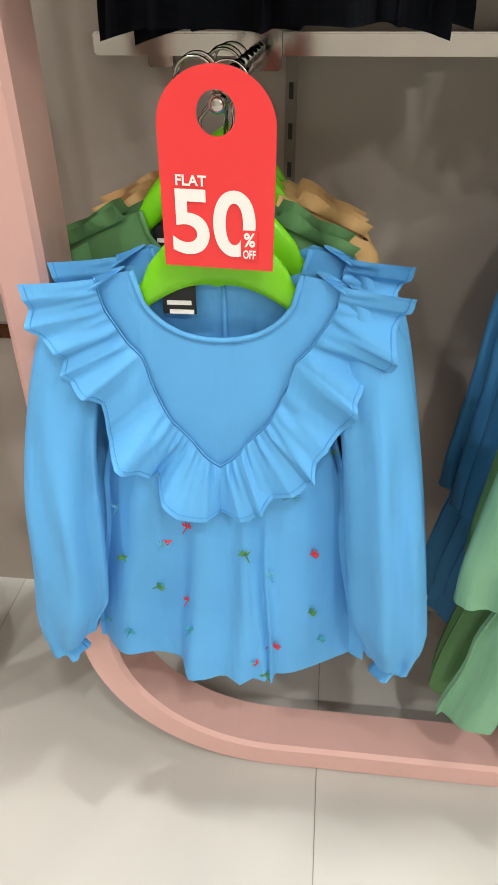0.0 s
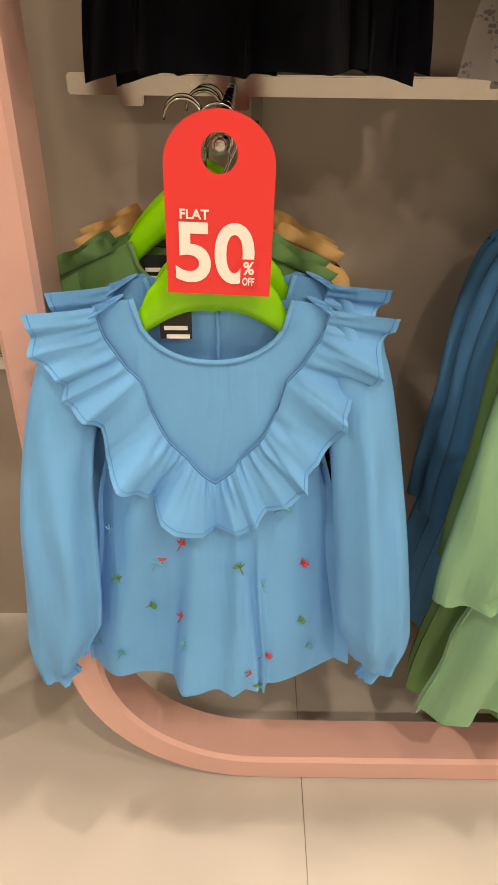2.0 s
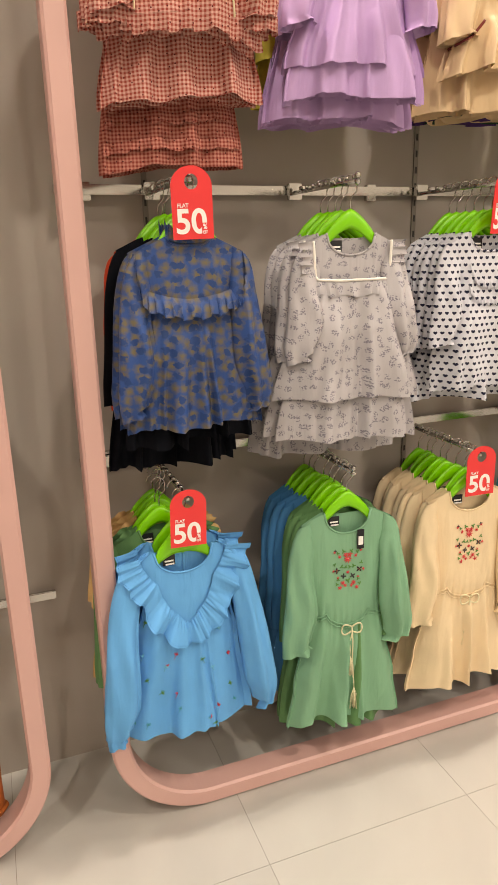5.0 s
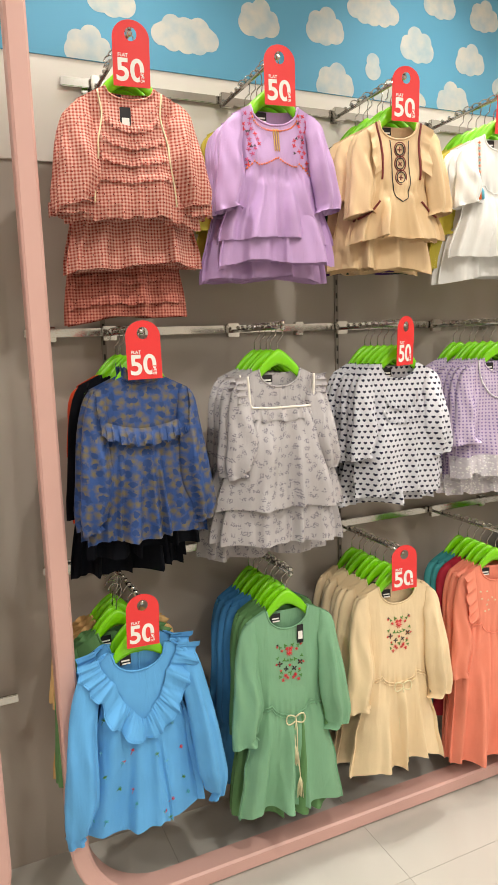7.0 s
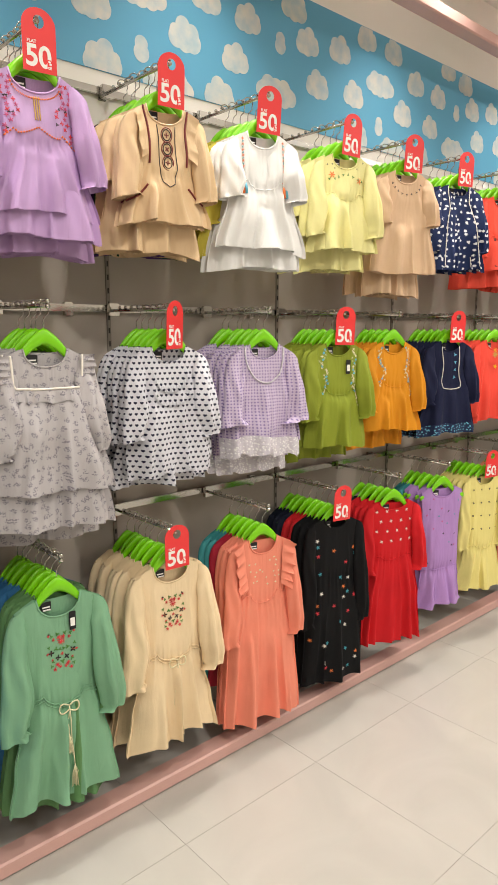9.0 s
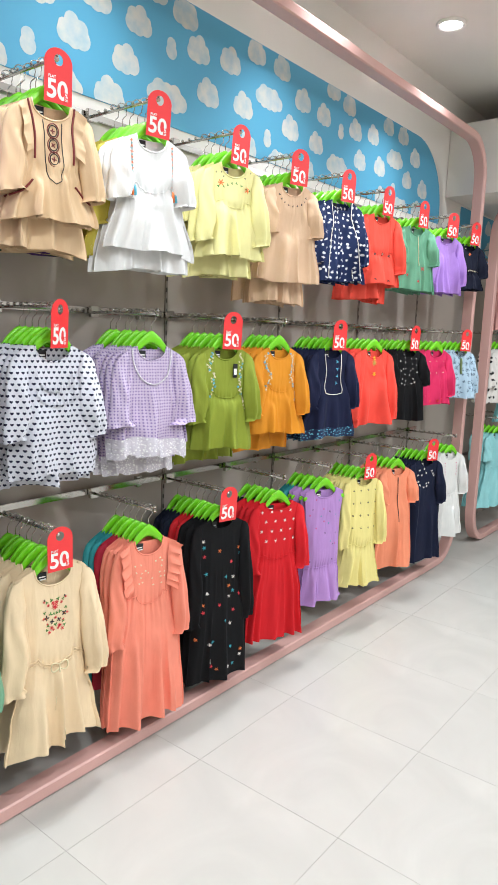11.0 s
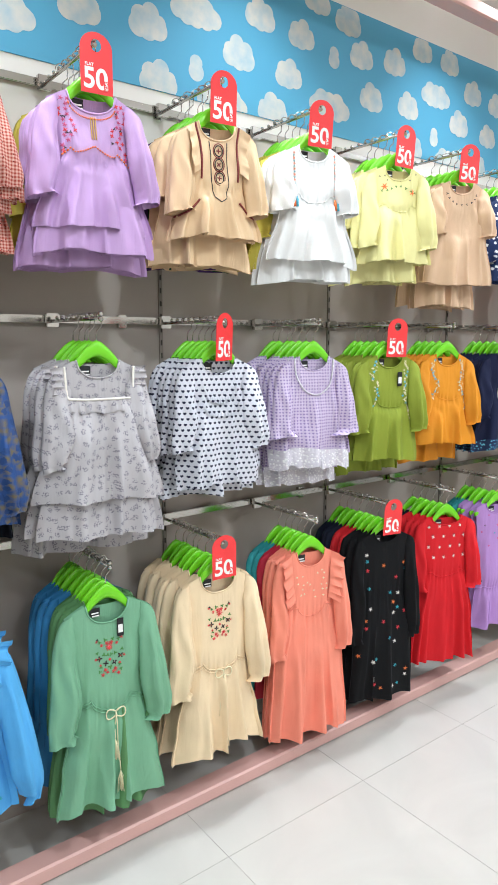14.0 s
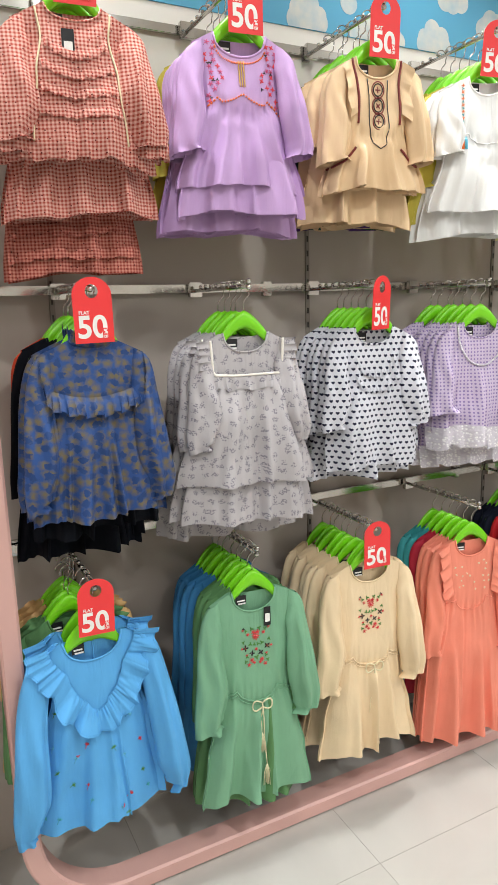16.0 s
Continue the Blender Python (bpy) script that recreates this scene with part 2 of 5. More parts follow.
def mural():
    """Sky-blue cloud mural with rounded upper corners, and its clouds."""
    x0, x1, z0, z1, r = -0.2, 4.33, 2.40, 2.90, 0.42
    bm = bmesh.new()
    pts = [(x0, z0), (x1, z0)]
    pts += [(x1 - r + r * math.cos(a), z1 - r + r * math.sin(a)) for a in (math.pi / 2 * k / 12 for k in range(13))]
    pts += [(x0 + r - r * math.sin(a), z1 - r + r * math.cos(a)) for a in (math.pi / 2 * k / 12 for k in range(13))]
    f = bm.faces.new([bm.verts.new((x, -0.016, z)) for x, z in pts])
    ext = bmesh.ops.extrude_face_region(bm, geom=[f])
    bmesh.ops.translate(bm, verts=[v for v in ext["geom"] if isinstance(v, bmesh.types.BMVert)], vec=(0, 0.006, 0))
    bmesh.ops.recalc_face_normals(bm, faces=bm.faces)
    panel = part("cloud_mural", bm, plain("mural_blue", "#5aa2c5", 0.6, var=0.05, scale=2, bump=0.04), None, smooth=False)
    tagged(panel, "sky-blue wall mural with rows of pale clouds", "mural", kind="structure")
    f = Mat("mural_cloud", 0.62)
    f.color(f.mix(f.step(f.noise(20, 4), 0.35, 0.7), lin("#cfcdc6"), lin("#a9bdc6")))
    m = f.m
    kinds = {"plump": [(-.038, -.018, .034), (.034, -.020, .036), (0, -.024, .036), (-.010, .026, .031), (.030, .010, .030), (-.044, .004, .022)],
             "long": [(-.076, -.010, .033), (-.044, .016, .036), (0, .010, .037), (.042, .016, .034), (.078, -.012, .033), (0, -.022, .036), (-.040, -.022, .034), (.044, -.024, .032)],
             "small": [(0, .014, .025), (0, -.014, .030)]}
    # one repeat of the wallpaper, 1.305 m long
    repeat = [(.036, 2.44, "plump"), (.33, 2.512, "long"), (.573, 2.593, "plump"), (.811, 2.607, "plump"), (.846, 2.442, "plump"), (.997, 2.508, "small"), (1.0, 2.688, "long"),
              (1.11, 2.42, "long"), (1.182, 2.60, "plump"), (.112, 2.583, "plump"), (.175, 2.738, "plump"), (1.28, 2.755, "plump"), (.507, 2.743, "plump"), (.712, 2.765, "plump"),
              (.35, 2.697, "small"), (.258, 2.888, "plump"), (.428, 2.856, "plump"), (.895, 2.860, "plump"), (1.095, 2.852, "plump")]
    rng = random.Random(4)
    for turn in range(-1, 4):
        for bx, bz, kind in repeat:
            x, s = bx + 1.305 * turn, rng.uniform(0.94, 1.04)
            flip = -1 if (turn + int(bx * 100)) % 3 == 0 else 1
            lim = 4.24 if bz < 2.55 else 4.15 if bz < 2.7 else 4.02 if bz < 2.8 else 3.84
            if not -0.12 < x < lim:
                continue
            cloud(x, bz, -0.0168, kinds[kind], s, flip, z0 + 0.001, z1 - 0.002, m, panel)
    far = part("cloud_mural", box(bmesh.new(), 4.72, 8.30, -0.016, -0.0125, 2.20, 2.585), panel.data.materials[0], None, smooth=False)
    tagged(far, "sky-blue cloud mural under the far bulkhead", "mural", kind="structure")
    for turn in range(3, 6):
        for bx, bz, kind in repeat:
            x = bx + 1.305 * turn + 0.6
            if 4.82 < x < 8.2 and bz < 2.62:
                cloud(x, bz - 0.1, -0.0168, kinds[kind], 1.0, 1, 2.201, 2.584, m, far)


mural()


def surround(x0, x1, label, z1=2.925, r=0.27, y0=-0.34, y1=-0.27, w=0.05):
    """A rounded rectangular band of lacquered tube standing before the rails: four straights and four bends."""
    root = tagged(new("rounded_surround"), label, "surround", group="rounded pink surrounds")
    e = 0.006
    prof = ((0, y0 + e), (e, y0), (w - e, y0), (w, y0 + e), (w, y1), (0, y1))
    corners = [(x1 - r, r, -90), (x1 - r, z1 - r, 0), (x0 + r, z1 - r, 90), (x0 + r, r, 180)]

    def run(name, stations):
        bm = bmesh.new()
        rings = []
        for cx, cz, a in stations:
            rings.append([bm.verts.new((cx + (r - o) * math.cos(a), y, cz + (r - o) * math.sin(a) + 0.002)) for o, y in prof])
        for p, q in zip(rings, rings[1:]):
            for k in range(6):
                bm.faces.new((p[k], p[(k + 1) % 6], q[(k + 1) % 6], q[k]))
        bm.faces.new(rings[0])
        bm.faces.new(rings[-1][::-1])
        bmesh.ops.recalc_face_normals(bm, faces=bm.faces)
        return part(name, bm, M_PINK, root, smooth=False)
    for i, (cx, cz, a0) in enumerate(corners):
        run("bend", [(cx, cz, radians(a0 + 90 * k / 24)) for k in range(25)])
        nx, nz, b0 = corners[(i + 1) % 4]
        run(("post", "beam", "post", "base")[i], [(cx, cz, radians(a0 + 90)), (nx, nz, radians(a0 + 90))])
    return root


surround(-0.222, 4.33, "long pink lacquered rounded surround framing the rails")
surround(-3.2, -0.372, "pink lacquered rounded surround of the adjoining bay")
surround(4.68, 8.4, "pink lacquered rounded surround of the far bay", 2.58)

TIP_Y = -0.385
ROWS = (0.949, 1.648, 2.338)


COLUMNS = ((0.0, 0.44, 0.834, 1.247, 1.655, 2.05, 2.45, 2.849, 3.26, 3.67, 4.06),
           (0.04, 0.436, 0.842, 1.248, 1.645, 2.006, 2.45, 2.87, 3.29, 3.68, 4.08),
           (0.052, 0.442, 0.843, 1.236, 1.66, 2.05, 2.45, 2.856, 3.282, 3.70, 4.08))


def rail(name, x0, x1, z, label):
    root = tagged(new(name), label, "rail", group="display rails")
    root.location = (x0, 0, z)
    bm = box(bmesh.new(), 0, x1 - x0, -0.030, -0.018, -0.017, 0.007, 0.002)
    part("bar", bm, M_CHROME, root, smooth=False)
    x = 0.06
    while x < x1 - x0:
        part("bracket", box(bmesh.new(), x, x + 0.03, -0.018, 0.004, -0.03, 0.014, 0.002), M_CHROME, root, smooth=False)
        x += 0.816
    return root


for z in ROWS:
    rail("display_rail", -0.2 if z < 2 else -0.05, 4.2, z, "flat chromed display rail fixed to the wall")
for z, end in ((0.575, -0.30), (1.235, -0.445), (2.2, -0.445)):
    rail("display_rail", -3.0, end, z, "short flat chromed rail of the adjoining bay")
    rail("display_rail", 4.75, 8.2, z + 0.06, "flat chromed rail of the far bay")


M_SLOT = plain("slot_dark", "#3a3632", 0.7)


def upright(x):
    root = tagged(new("slotted_upright"), "dark slotted metal upright let into the wall", "upright", group="slotted uprights")
    root.location = (x, 0, 0)
    part("channel", box(bmesh.new(), -0.007, 0.007, -0.005, 0.004, 0.06, 2.395), plain("upright_grey", "#8d857c", 0.5, 0.2), root, smooth=False)
    first = None
    z = 0.12
    while z < 2.36:
        if first is None:
            first = part("slot", box(bmesh.new(), -0.0026, 0.0026, -0.0066, -0.0046, 0, 0.018), M_SLOT, root, smooth=False)
            first.location = (0, 0, z)
        else:
            ob = new("slot", first.data)
            ob.parent, ob.location = root, (0, 0, z)
        z += 0.045
    return root


for k in range(6):
    upright(0.03 + 0.816 * k)


def arm_template():
    """A straight chromed arm with a row of studs and a double ball at its end. Origin at the tip."""
    root = tagged(new("hanging_arm"), "chromed straight hanging arm with a row of ball studs", "display arm", group="hanging arms")
    bm = bmesh.new()
    tube(bm, [(0, 0.008, -0.012), (0, 0.35, -0.012)], 0.0055, 8)
    part("rod", bm, M_CHROME, root)
    first = part("stud", ball(bmesh.new(), (0, 0, 0), 0.0058, 8, 6), M_CHROME, root)
    first.location = (0, 0.014, -0.003)
    for k in range(1, 9):
        ob = new("stud", first.data)
        ob.parent, ob.location = root, (0, 0.014 + 0.036 * k, -0.003)
    bm = ball(bmesh.new(), (0, -0.002, 0.0), 0.0075, 12, 8)
    ball(bm, (0, -0.002, -0.014), 0.0075, 12, 8)
    part("end_ball", bm, M_CHROME, root)
    part("bracket", box(bmesh.new(), -0.02, 0.02, 0.335, 0.352, -0.03, 0.012, 0.002), M_CHROME, root, smooth=False)
    return root


ARM = arm_template()


def hanger_template(drop=0.0, half=0.125):
    """Lime plastic hanger, origin where its hook rests on the arm."""
    root = tagged(new("clothes_hanger"), "lime green plastic hanger with a chrome hook", "hanger", group="hangers")
    bm = bmesh.new()

    def fn(u, v):
        a = v * 2 * math.pi
        x = (u - 0.5) * 2 * half
        q = abs(x)
        z = -0.070 - drop - 0.060 * (min(q, 0.066) / 0.066) ** 1.45 - 0.012 * min(1.0, max(0.0, q - 0.06) / 0.012) - 0.42 * max(0.0, q - 0.066)
        h = (0.023 - 0.013 * q / half) if drop == 0 else (0.036 - 0.024 * q / half)
        return Vector((x, (0.008 - 0.004 * min(1.0, q / 0.08)) * math.cos(a), z - h + h * math.sin(a)))
    sheet(bm, fn, 28, 10)
    bmesh.ops.remove_doubles(bm, verts=bm.verts, dist=1e-5)
    bmesh.ops.holes_fill(bm, edges=bm.edges)
    bmesh.ops.recalc_face_normals(bm, faces=bm.faces)
    part("shoulder_bar", bm, M_HANGER, root)
    pts = [(0.0, 0, -0.09 - drop), (0.0, 0, -0.055 - drop), (0.003, 0, -0.045 - drop * 0.6), (0.016, 0, -0.032)]
    pts += [(0.018 * math.cos(a), 0, -0.014 + 0.018 * math.sin(a)) for a in (radians(-30 + 15 * k) for k in range(15))]
    part("hook", tube(bmesh.new(), pts, 0.0016, 6), M_CHROME, root, "chrome wire hook")
    return root


HANGER = hanger_template()
HANGER_LOW = hanger_template(0.022, 0.084)


# ---- sale tags ----
def letters(text, size, x, z, width=None, y=-0.0016):
    cu = bpy.data.curves.new("text", "FONT")
    cu.body, cu.size, cu.extrude, cu.offset = text, size, 0.0002, size * 0.023
    ob = bpy.data.objects.new("text", cu)
    scene.collection.objects.link(ob)
    bpy.context.view_layer.update()
    me = bpy.data.meshes.new_from_object(ob.evaluated_get(bpy.context.evaluated_depsgraph_get()))
    bpy.data.objects.remove(ob)
    bm = bmesh.new()
    bm.from_mesh(me)
    xs, ys = [v.co.x for v in bm.verts], [v.co.y for v in bm.verts]
    k = (width / (max(xs) - min(xs))) if width else 1
    mx, my = min(xs), min(ys)
    for v in bm.verts:
        v.co = Vector((x + (v.co.x - mx) * k, y + v.co.z, z + (v.co.y - my)))
    return bm


def tag_template():
    """Red arch-topped card on the arm's end ball; origin at the ball, the card hanging from the hole's upper edge."""
    root = tagged(new("sale_tag"), "red arch-topped card sale tag reading flat fifty percent off", "sale tag", group="red sale tags")
    W, H, R = 0.087, 0.145, 0.0142
    top = 0.010
    bm = bmesh.new()
    rad = W / 2
    outer = [(-W / 2, top - H), (W / 2, top - H)]
    outer += [(rad * math.cos(a), top - rad * 0.92 + rad * 0.92 * math.sin(a)) for a in (math.pi * k / 24 for k in range(25))]
    hole = [(R * math.cos(a), -0.021 + R * 1.08 * math.sin(a)) for a in (2 * math.pi * k / 24 for k in range(24))]
    edges = []
    for loop in (outer, hole):
        vs = [bm.verts.new((x, -0.0007, z)) for x, z in loop]
        edges += [bm.edges.new((vs[i], vs[(i + 1) % len(vs)])) for i in range(len(vs))]
    bmesh.ops.triangle_fill(bm, edges=edges, use_beauty=True)
    ext = bmesh.ops.extrude_face_region(bm, geom=list(bm.faces))
    bmesh.ops.translate(bm, verts=[v for v in ext["geom"] if isinstance(v, bmesh.types.BMVert)], vec=(0, 0.0014, 0))
    bmesh.ops.recalc_face_normals(bm, faces=bm.faces)
    card = part("card", bm, M_TAG, root, smooth=False)
    for name, text, size, x, z, w in (("word_flat", "FLAT", 0.0108, -0.0315, -0.0712, 0.0235), ("number_fifty", "50", 0.0690, -0.0360, -0.1245, 0.0655),
                                      ("percent_sign", "%", 0.0150, 0.0205, -0.1155, 0.0090), ("word_off", "OFF", 0.0094, 0.0200, -0.1250, 0.0100)):
        part(name, letters(text, size, x, z, w), M_INK, card, smooth=False)
    # the red notch that carries the small percent line inside the zero
    part("notch", box(bmesh.new(), 0.0182, 0.0312, -0.0022, -0.0012, -0.1262, -0.1025), M_TAG, card, smooth=False)
    for o in card.children:
        if o.name.startswith(("percent", "word_off")):
            for v in o.data.vertices:
                v.co.y -= 0.0009
    return root


TAG = tag_template()


# ---- garments ----
NZ = -0.125     # height of the neck points under the arm


class Cut:
    """The pattern of a garment: lengths in metres, origin where the hook rests."""

    def __init__(self, L, sh=0.125, hem=0.17, neck=0.06, nw=0.062, waist=None, fold=0.012, k=7, depth=0.036, dip=0.0, seed=1, nz=NZ, slope=0.48, start=0.2, corner=0.012):
        self.L, self.sh, self.hem, self.neck, self.nw, self.waist, self.fold, self.k, self.depth, self.dip = L, sh, hem, neck, nw, waist, fold, k, depth, dip
        self.nz, self.slope, self.corner = nz, slope, corner
        r = random.Random(seed)
        self.p = [r.uniform(0, 6.28) for _ in range(8)]
        self.tilt = r.uniform(-0.009, 0.009)
        if waist:
            v = (waist + nz) / (L + nz)
            self.vw = v
            self.w = [(0, sh), (v * 0.4, sh - 0.010), (v, sh - 0.014), (v + 0.10, sh - 0.004), (v + 0.3, sh + (hem - sh) * 0.5), (1, hem)]
            if L < 0.6:
                self.w = [(0, sh), (v * 0.35, sh - 0.010), (v, sh - 0.009), (v + 0.12, sh + 0.006), (1, hem - 0.006)]
        else:
            self.vw = start
            self.w = [(0, sh), (0.2, sh - 0.010), (0.5, sh + (hem - sh) * 0.35), (1, hem)]
        # loose folds of differing width, length and lean, each steeper on one flank
        n = max(4, round(k * 0.62))
        self.folds = {}
        for side in (-1, 1):
            fs = []
            for i in range(n):
                c = -1 + 2 * (i + 0.5 + r.uniform(-0.45, 0.45)) / n
                w = 2.0 / n * r.uniform(0.22, 0.62)
                fs.append((c * 0.9, w, w * r.uniform(0.22, 0.8), r.uniform(0.5, 1.7), (r.random() ** 2) * 0.35, c * 0.12 + r.uniform(-0.12, 0.12)))
            for i in range(n // 2 + 1):
                w = 2.0 / n * r.uniform(0.08, 0.2)
                fs.append((r.uniform(-0.8, 0.8), w, w * r.uniform(0.5, 1.0), r.uniform(0.25, 0.5), r.random() * 0.5, r.uniform(-0.2, 0.2)))
            self.folds[side] = fs

    def top(self, a, side):
        drop = self.neck if side < 0 else 0.012
        if a < self.nw:
            return self.nz - drop * math.sqrt(max(0.0, 1 - (a / self.nw) ** 2.2))
        return self.nz - (a - self.nw) * self.slope

    def folded(self, s, g, side):
        tot = 0.0
        for c, wl, wr, a, g0, lean in self.folds[side]:
            if g > g0:
                t = s - c - lean * (g - g0)
                e = t / (wl if t < 0 else wr)
                if -2.4 < e < 2.4:
                    tot += a * math.exp(-e * e) * ((g - g0) / (1 - g0)) ** 0.6
        return tot

    def at(self, s, v, side=-1, lift=0.0):
        w = lerp_list(self.w, v)
        zt = self.top(abs(s) * self.sh, side)
        g = max(0.0, (v - self.vw) / (1 - self.vw))
        f = self.folded(s, g, side) - 0.55 * g ** 0.6
        amp = self.fold * 2.25 * (1 - 0.55 * abs(s) ** 4)
        hemz = -self.L - self.dip * (1 - s * s) * (1 if side < 0 else 0.4) + 0.004 * math.sin(5 * s + self.p[3]) + self.tilt * s - self.corner * (abs(s) ** 3 - 0.3)
        z = zt + (hemz - zt) * v
        d = 0.009 + (self.depth - 0.009) * min(1.0, v * 1.9) * (0.7 + 0.3 * v)
        gather = 0.0
        if self.waist:
            d *= 1 - 0.25 * math.exp(-((v - self.vw) / 0.05) ** 2)
            q = 34 * s + 2.5 * math.sin(4 * s + self.p[1])
            gather = 0.0028 * (math.sin(q) + 0.5 * math.sin(1.63 * q + self.p[2])) * (math.exp(-6.5 * g) if v >= self.vw else math.exp(-(self.vw - v) * 26))
        y = side * d * (1 - abs(s) ** 3.2)
        x = s * w + 0.35 * amp * math.sin(9 * s + self.p[4]) * g * (1 - s * s)
        y += side * (amp * f + gather)
        y += 0.004 * math.sin(9 * v + 4 * s + self.p[5]) * min(1, 3 * v)
        # slack running from the neck towards the arms
        for sg in (-1, 1):
            e = (s * sg - 0.30 - 0.75 * v) / 0.10
            if abs(e) < 2.4 and v < 0.6:
                y += side * 0.0036 * math.exp(-e * e) * math.sin(v / 0.6 * math.pi)
        if side < 0 and lift:
            y -= lift
        return Vector((x, y, z))


def cloth_body(cut, nu=64, nv=32, v0=0.0, v1=1.0, lift=0.0, grow=1.0):
    bm = bmesh.new()
    for side in (-1, 1):
        def fn(u, v, side=side):
            p = cut.at((u * 2 - 1) * (1 if side < 0 else -1), v0 + (v1 - v0) * v, side)
            return Vector((p.x * grow, p.y * grow + side * lift, p.z))
        sheet(bm, fn, nu if side < 0 else nu // 2, nv)
    bmesh.ops.remove_doubles(bm, verts=bm.verts, dist=0.0006)
    return bm


def sleeve(cut, sgn, length, w=0.04, cuff=0.024, off=0.03, top=0.028, fwd=-0.008, gather=0.05, belly=0.72, bow=0.62, seed=2):
    """A limp sleeve hanging from the shoulder, gathered or open at the cuff."""
    bm = bmesh.new()
    r = random.Random(seed * 7 + sgn)
    p = [r.uniform(0, 6.28) for _ in range(4)]
    sx, sz = cut.sh, cut.top(cut.sh, -1)
    prof = [(0, 0.016), (0.08, 0.024), (0.25, 0.5 * (top + w) * 0.9), (belly, w), (0.93, 0.55 * w + 0.45 * cuff), (0.962, cuff), (1, cuff * 1.2)]
    end = 0.85 * off + 0.018
    # creases run down the limp cloth, each drifting a little round it
    ridges = [(4.71 + r.uniform(-1.2, 1.2), r.uniform(-0.9, 0.9), r.uniform(0.16, 0.36), r.uniform(-1.0, 1.2), r.uniform(0.0, 0.4)) for _ in range(6)]

    def fn(u, v):
        a = 2 * math.pi * u
        h = lerp_list(prof, v)
        cx = sx + 0.003 + end * min(1.0, v / 0.9) ** bow - h + (0.5 * (w - cuff) * max(0.0, (v - 0.85) / 0.15) * -1) + 0.003 * math.sin(7 * v + p[3])
        cz = sz + 0.002 - length * v ** 1.04
        tip = max(0.0, 1 - v / 0.12)
        dx = h * (1 + gather * math.sin(14 * a) * max(0.0, (v - 0.8) / 0.2) ** 2) * math.cos(a)
        crease = 0.0
        for c, drift, wd, k, v0 in ridges:
            e = (a - c - drift * (v - 0.5)) / wd
            if abs(e) < 2.4 and v > v0:
                crease += k * math.exp(-e * e) * min(1.0, 3.5 * (v - v0))
        y = (0.54 + gather) * h * math.sin(a) - 0.20 * h * crease - 0.012 * min(1.0, 3 * max(0.0, v - 0.2))
        y += 0.0022 * math.sin(15 * v + 5 * math.cos(a) + p[2]) * min(1.0, 5 * v) + 0.004 * math.sin(5 * v + p[0]) * v
        return Vector((sgn * (cx + dx), fwd * math.sin(v * 2.4) + y, cz - tip * 0.5 * dx + 0.008 * max(0.0, v - 0.8) * 5 * math.sin(a + p[1])))
    sheet(bm, fn, 32, 26, closed=True)
    return bm


def frill(points, width, waves, amp=0.012, lift=0.006, down=None, seed=1, nu=None):
    """A gathered strip sewn along a line of points on the cloth; its free edge hangs out from the line."""
    pts = [Vector(p) for p in points]
    bm = bmesh.new()
    r = random.Random(seed)
    ph = r.uniform(0, 6)
    n = nu or max(40, waves * 8)

    def line(u):
        f = u * (len(pts) - 1)
        i = min(int(f), len(pts) - 2)
        return pts[i].lerp(pts[i + 1], f - i), (pts[i + 1] - pts[i]).normalized()

    def fn(u, v):
        p, d = line(u)
        p0, _ = line(max(0, u - 0.04))
        p1, _ = line(min(1, u + 0.04))
        d = (p1 - p0).normalized()
        out = Vector(down) if down else Vector((d.z, 0, -d.x))
        if not down and out.z > 0.35:
            out = -out
        q = 2 * math.pi * waves * u + ph + 0.8 * math.sin(5 * u)
        wv = math.sin(q) + 0.35 * math.sin(2.1 * q + 1)
        wd = width * (1 + 0.1 * math.sin(q * 0.5))
        return p + out * wd * v + Vector((0, -lift * (0.4 + 1.6 * v ** 0.7) - amp * v * wv * 0.6, 0)) + d * (amp * 0.55 * v * math.cos(q))
    sheet(bm, fn, n, 5)
    return bm


def track(cut, sv, n=24, lift=0.003):
    """Points on the front along a chain of (s, v)."""
    out = []
    for k in range(n + 1):
        f = k / n * (len(sv) - 1)
        i = min(int(f), len(sv) - 2)
        a, b = sv[i], sv[i + 1]
        t = f - i
        out.append(cut.at(a[0] + (b[0] - a[0]) * t, a[1] + (b[1] - a[1]) * t, -1, lift))
    return out


def track_xz(cut, pts, n=60, lift=0.003):
    """Points on the front along a chain of (x, z)."""
    out = []
    for k in range(n + 1):
        f = k / n * (len(pts) - 1)
        i = min(int(f), len(pts) - 2)
        t = f - i
        x, z = (pts[i][j] + (pts[i + 1][j] - pts[i][j]) * t for j in (0, 1))
        out.append(cut.at(*on_front(cut, x, z), -1, lift))
    return out


def on_front(cut, x, z):
    """The (s, v) on the front nearest to x, z."""
    s, v = 0.0, 0.5
    for _ in range(12):
        w = lerp_list(cut.w, v)
        s = max(-0.98, min(0.98, x / w))
        zt = cut.top(abs(s) * cut.sh, -1)
        v = max(0.0, min(1.0, (z - zt) / (-cut.L - zt)))
    return s, v


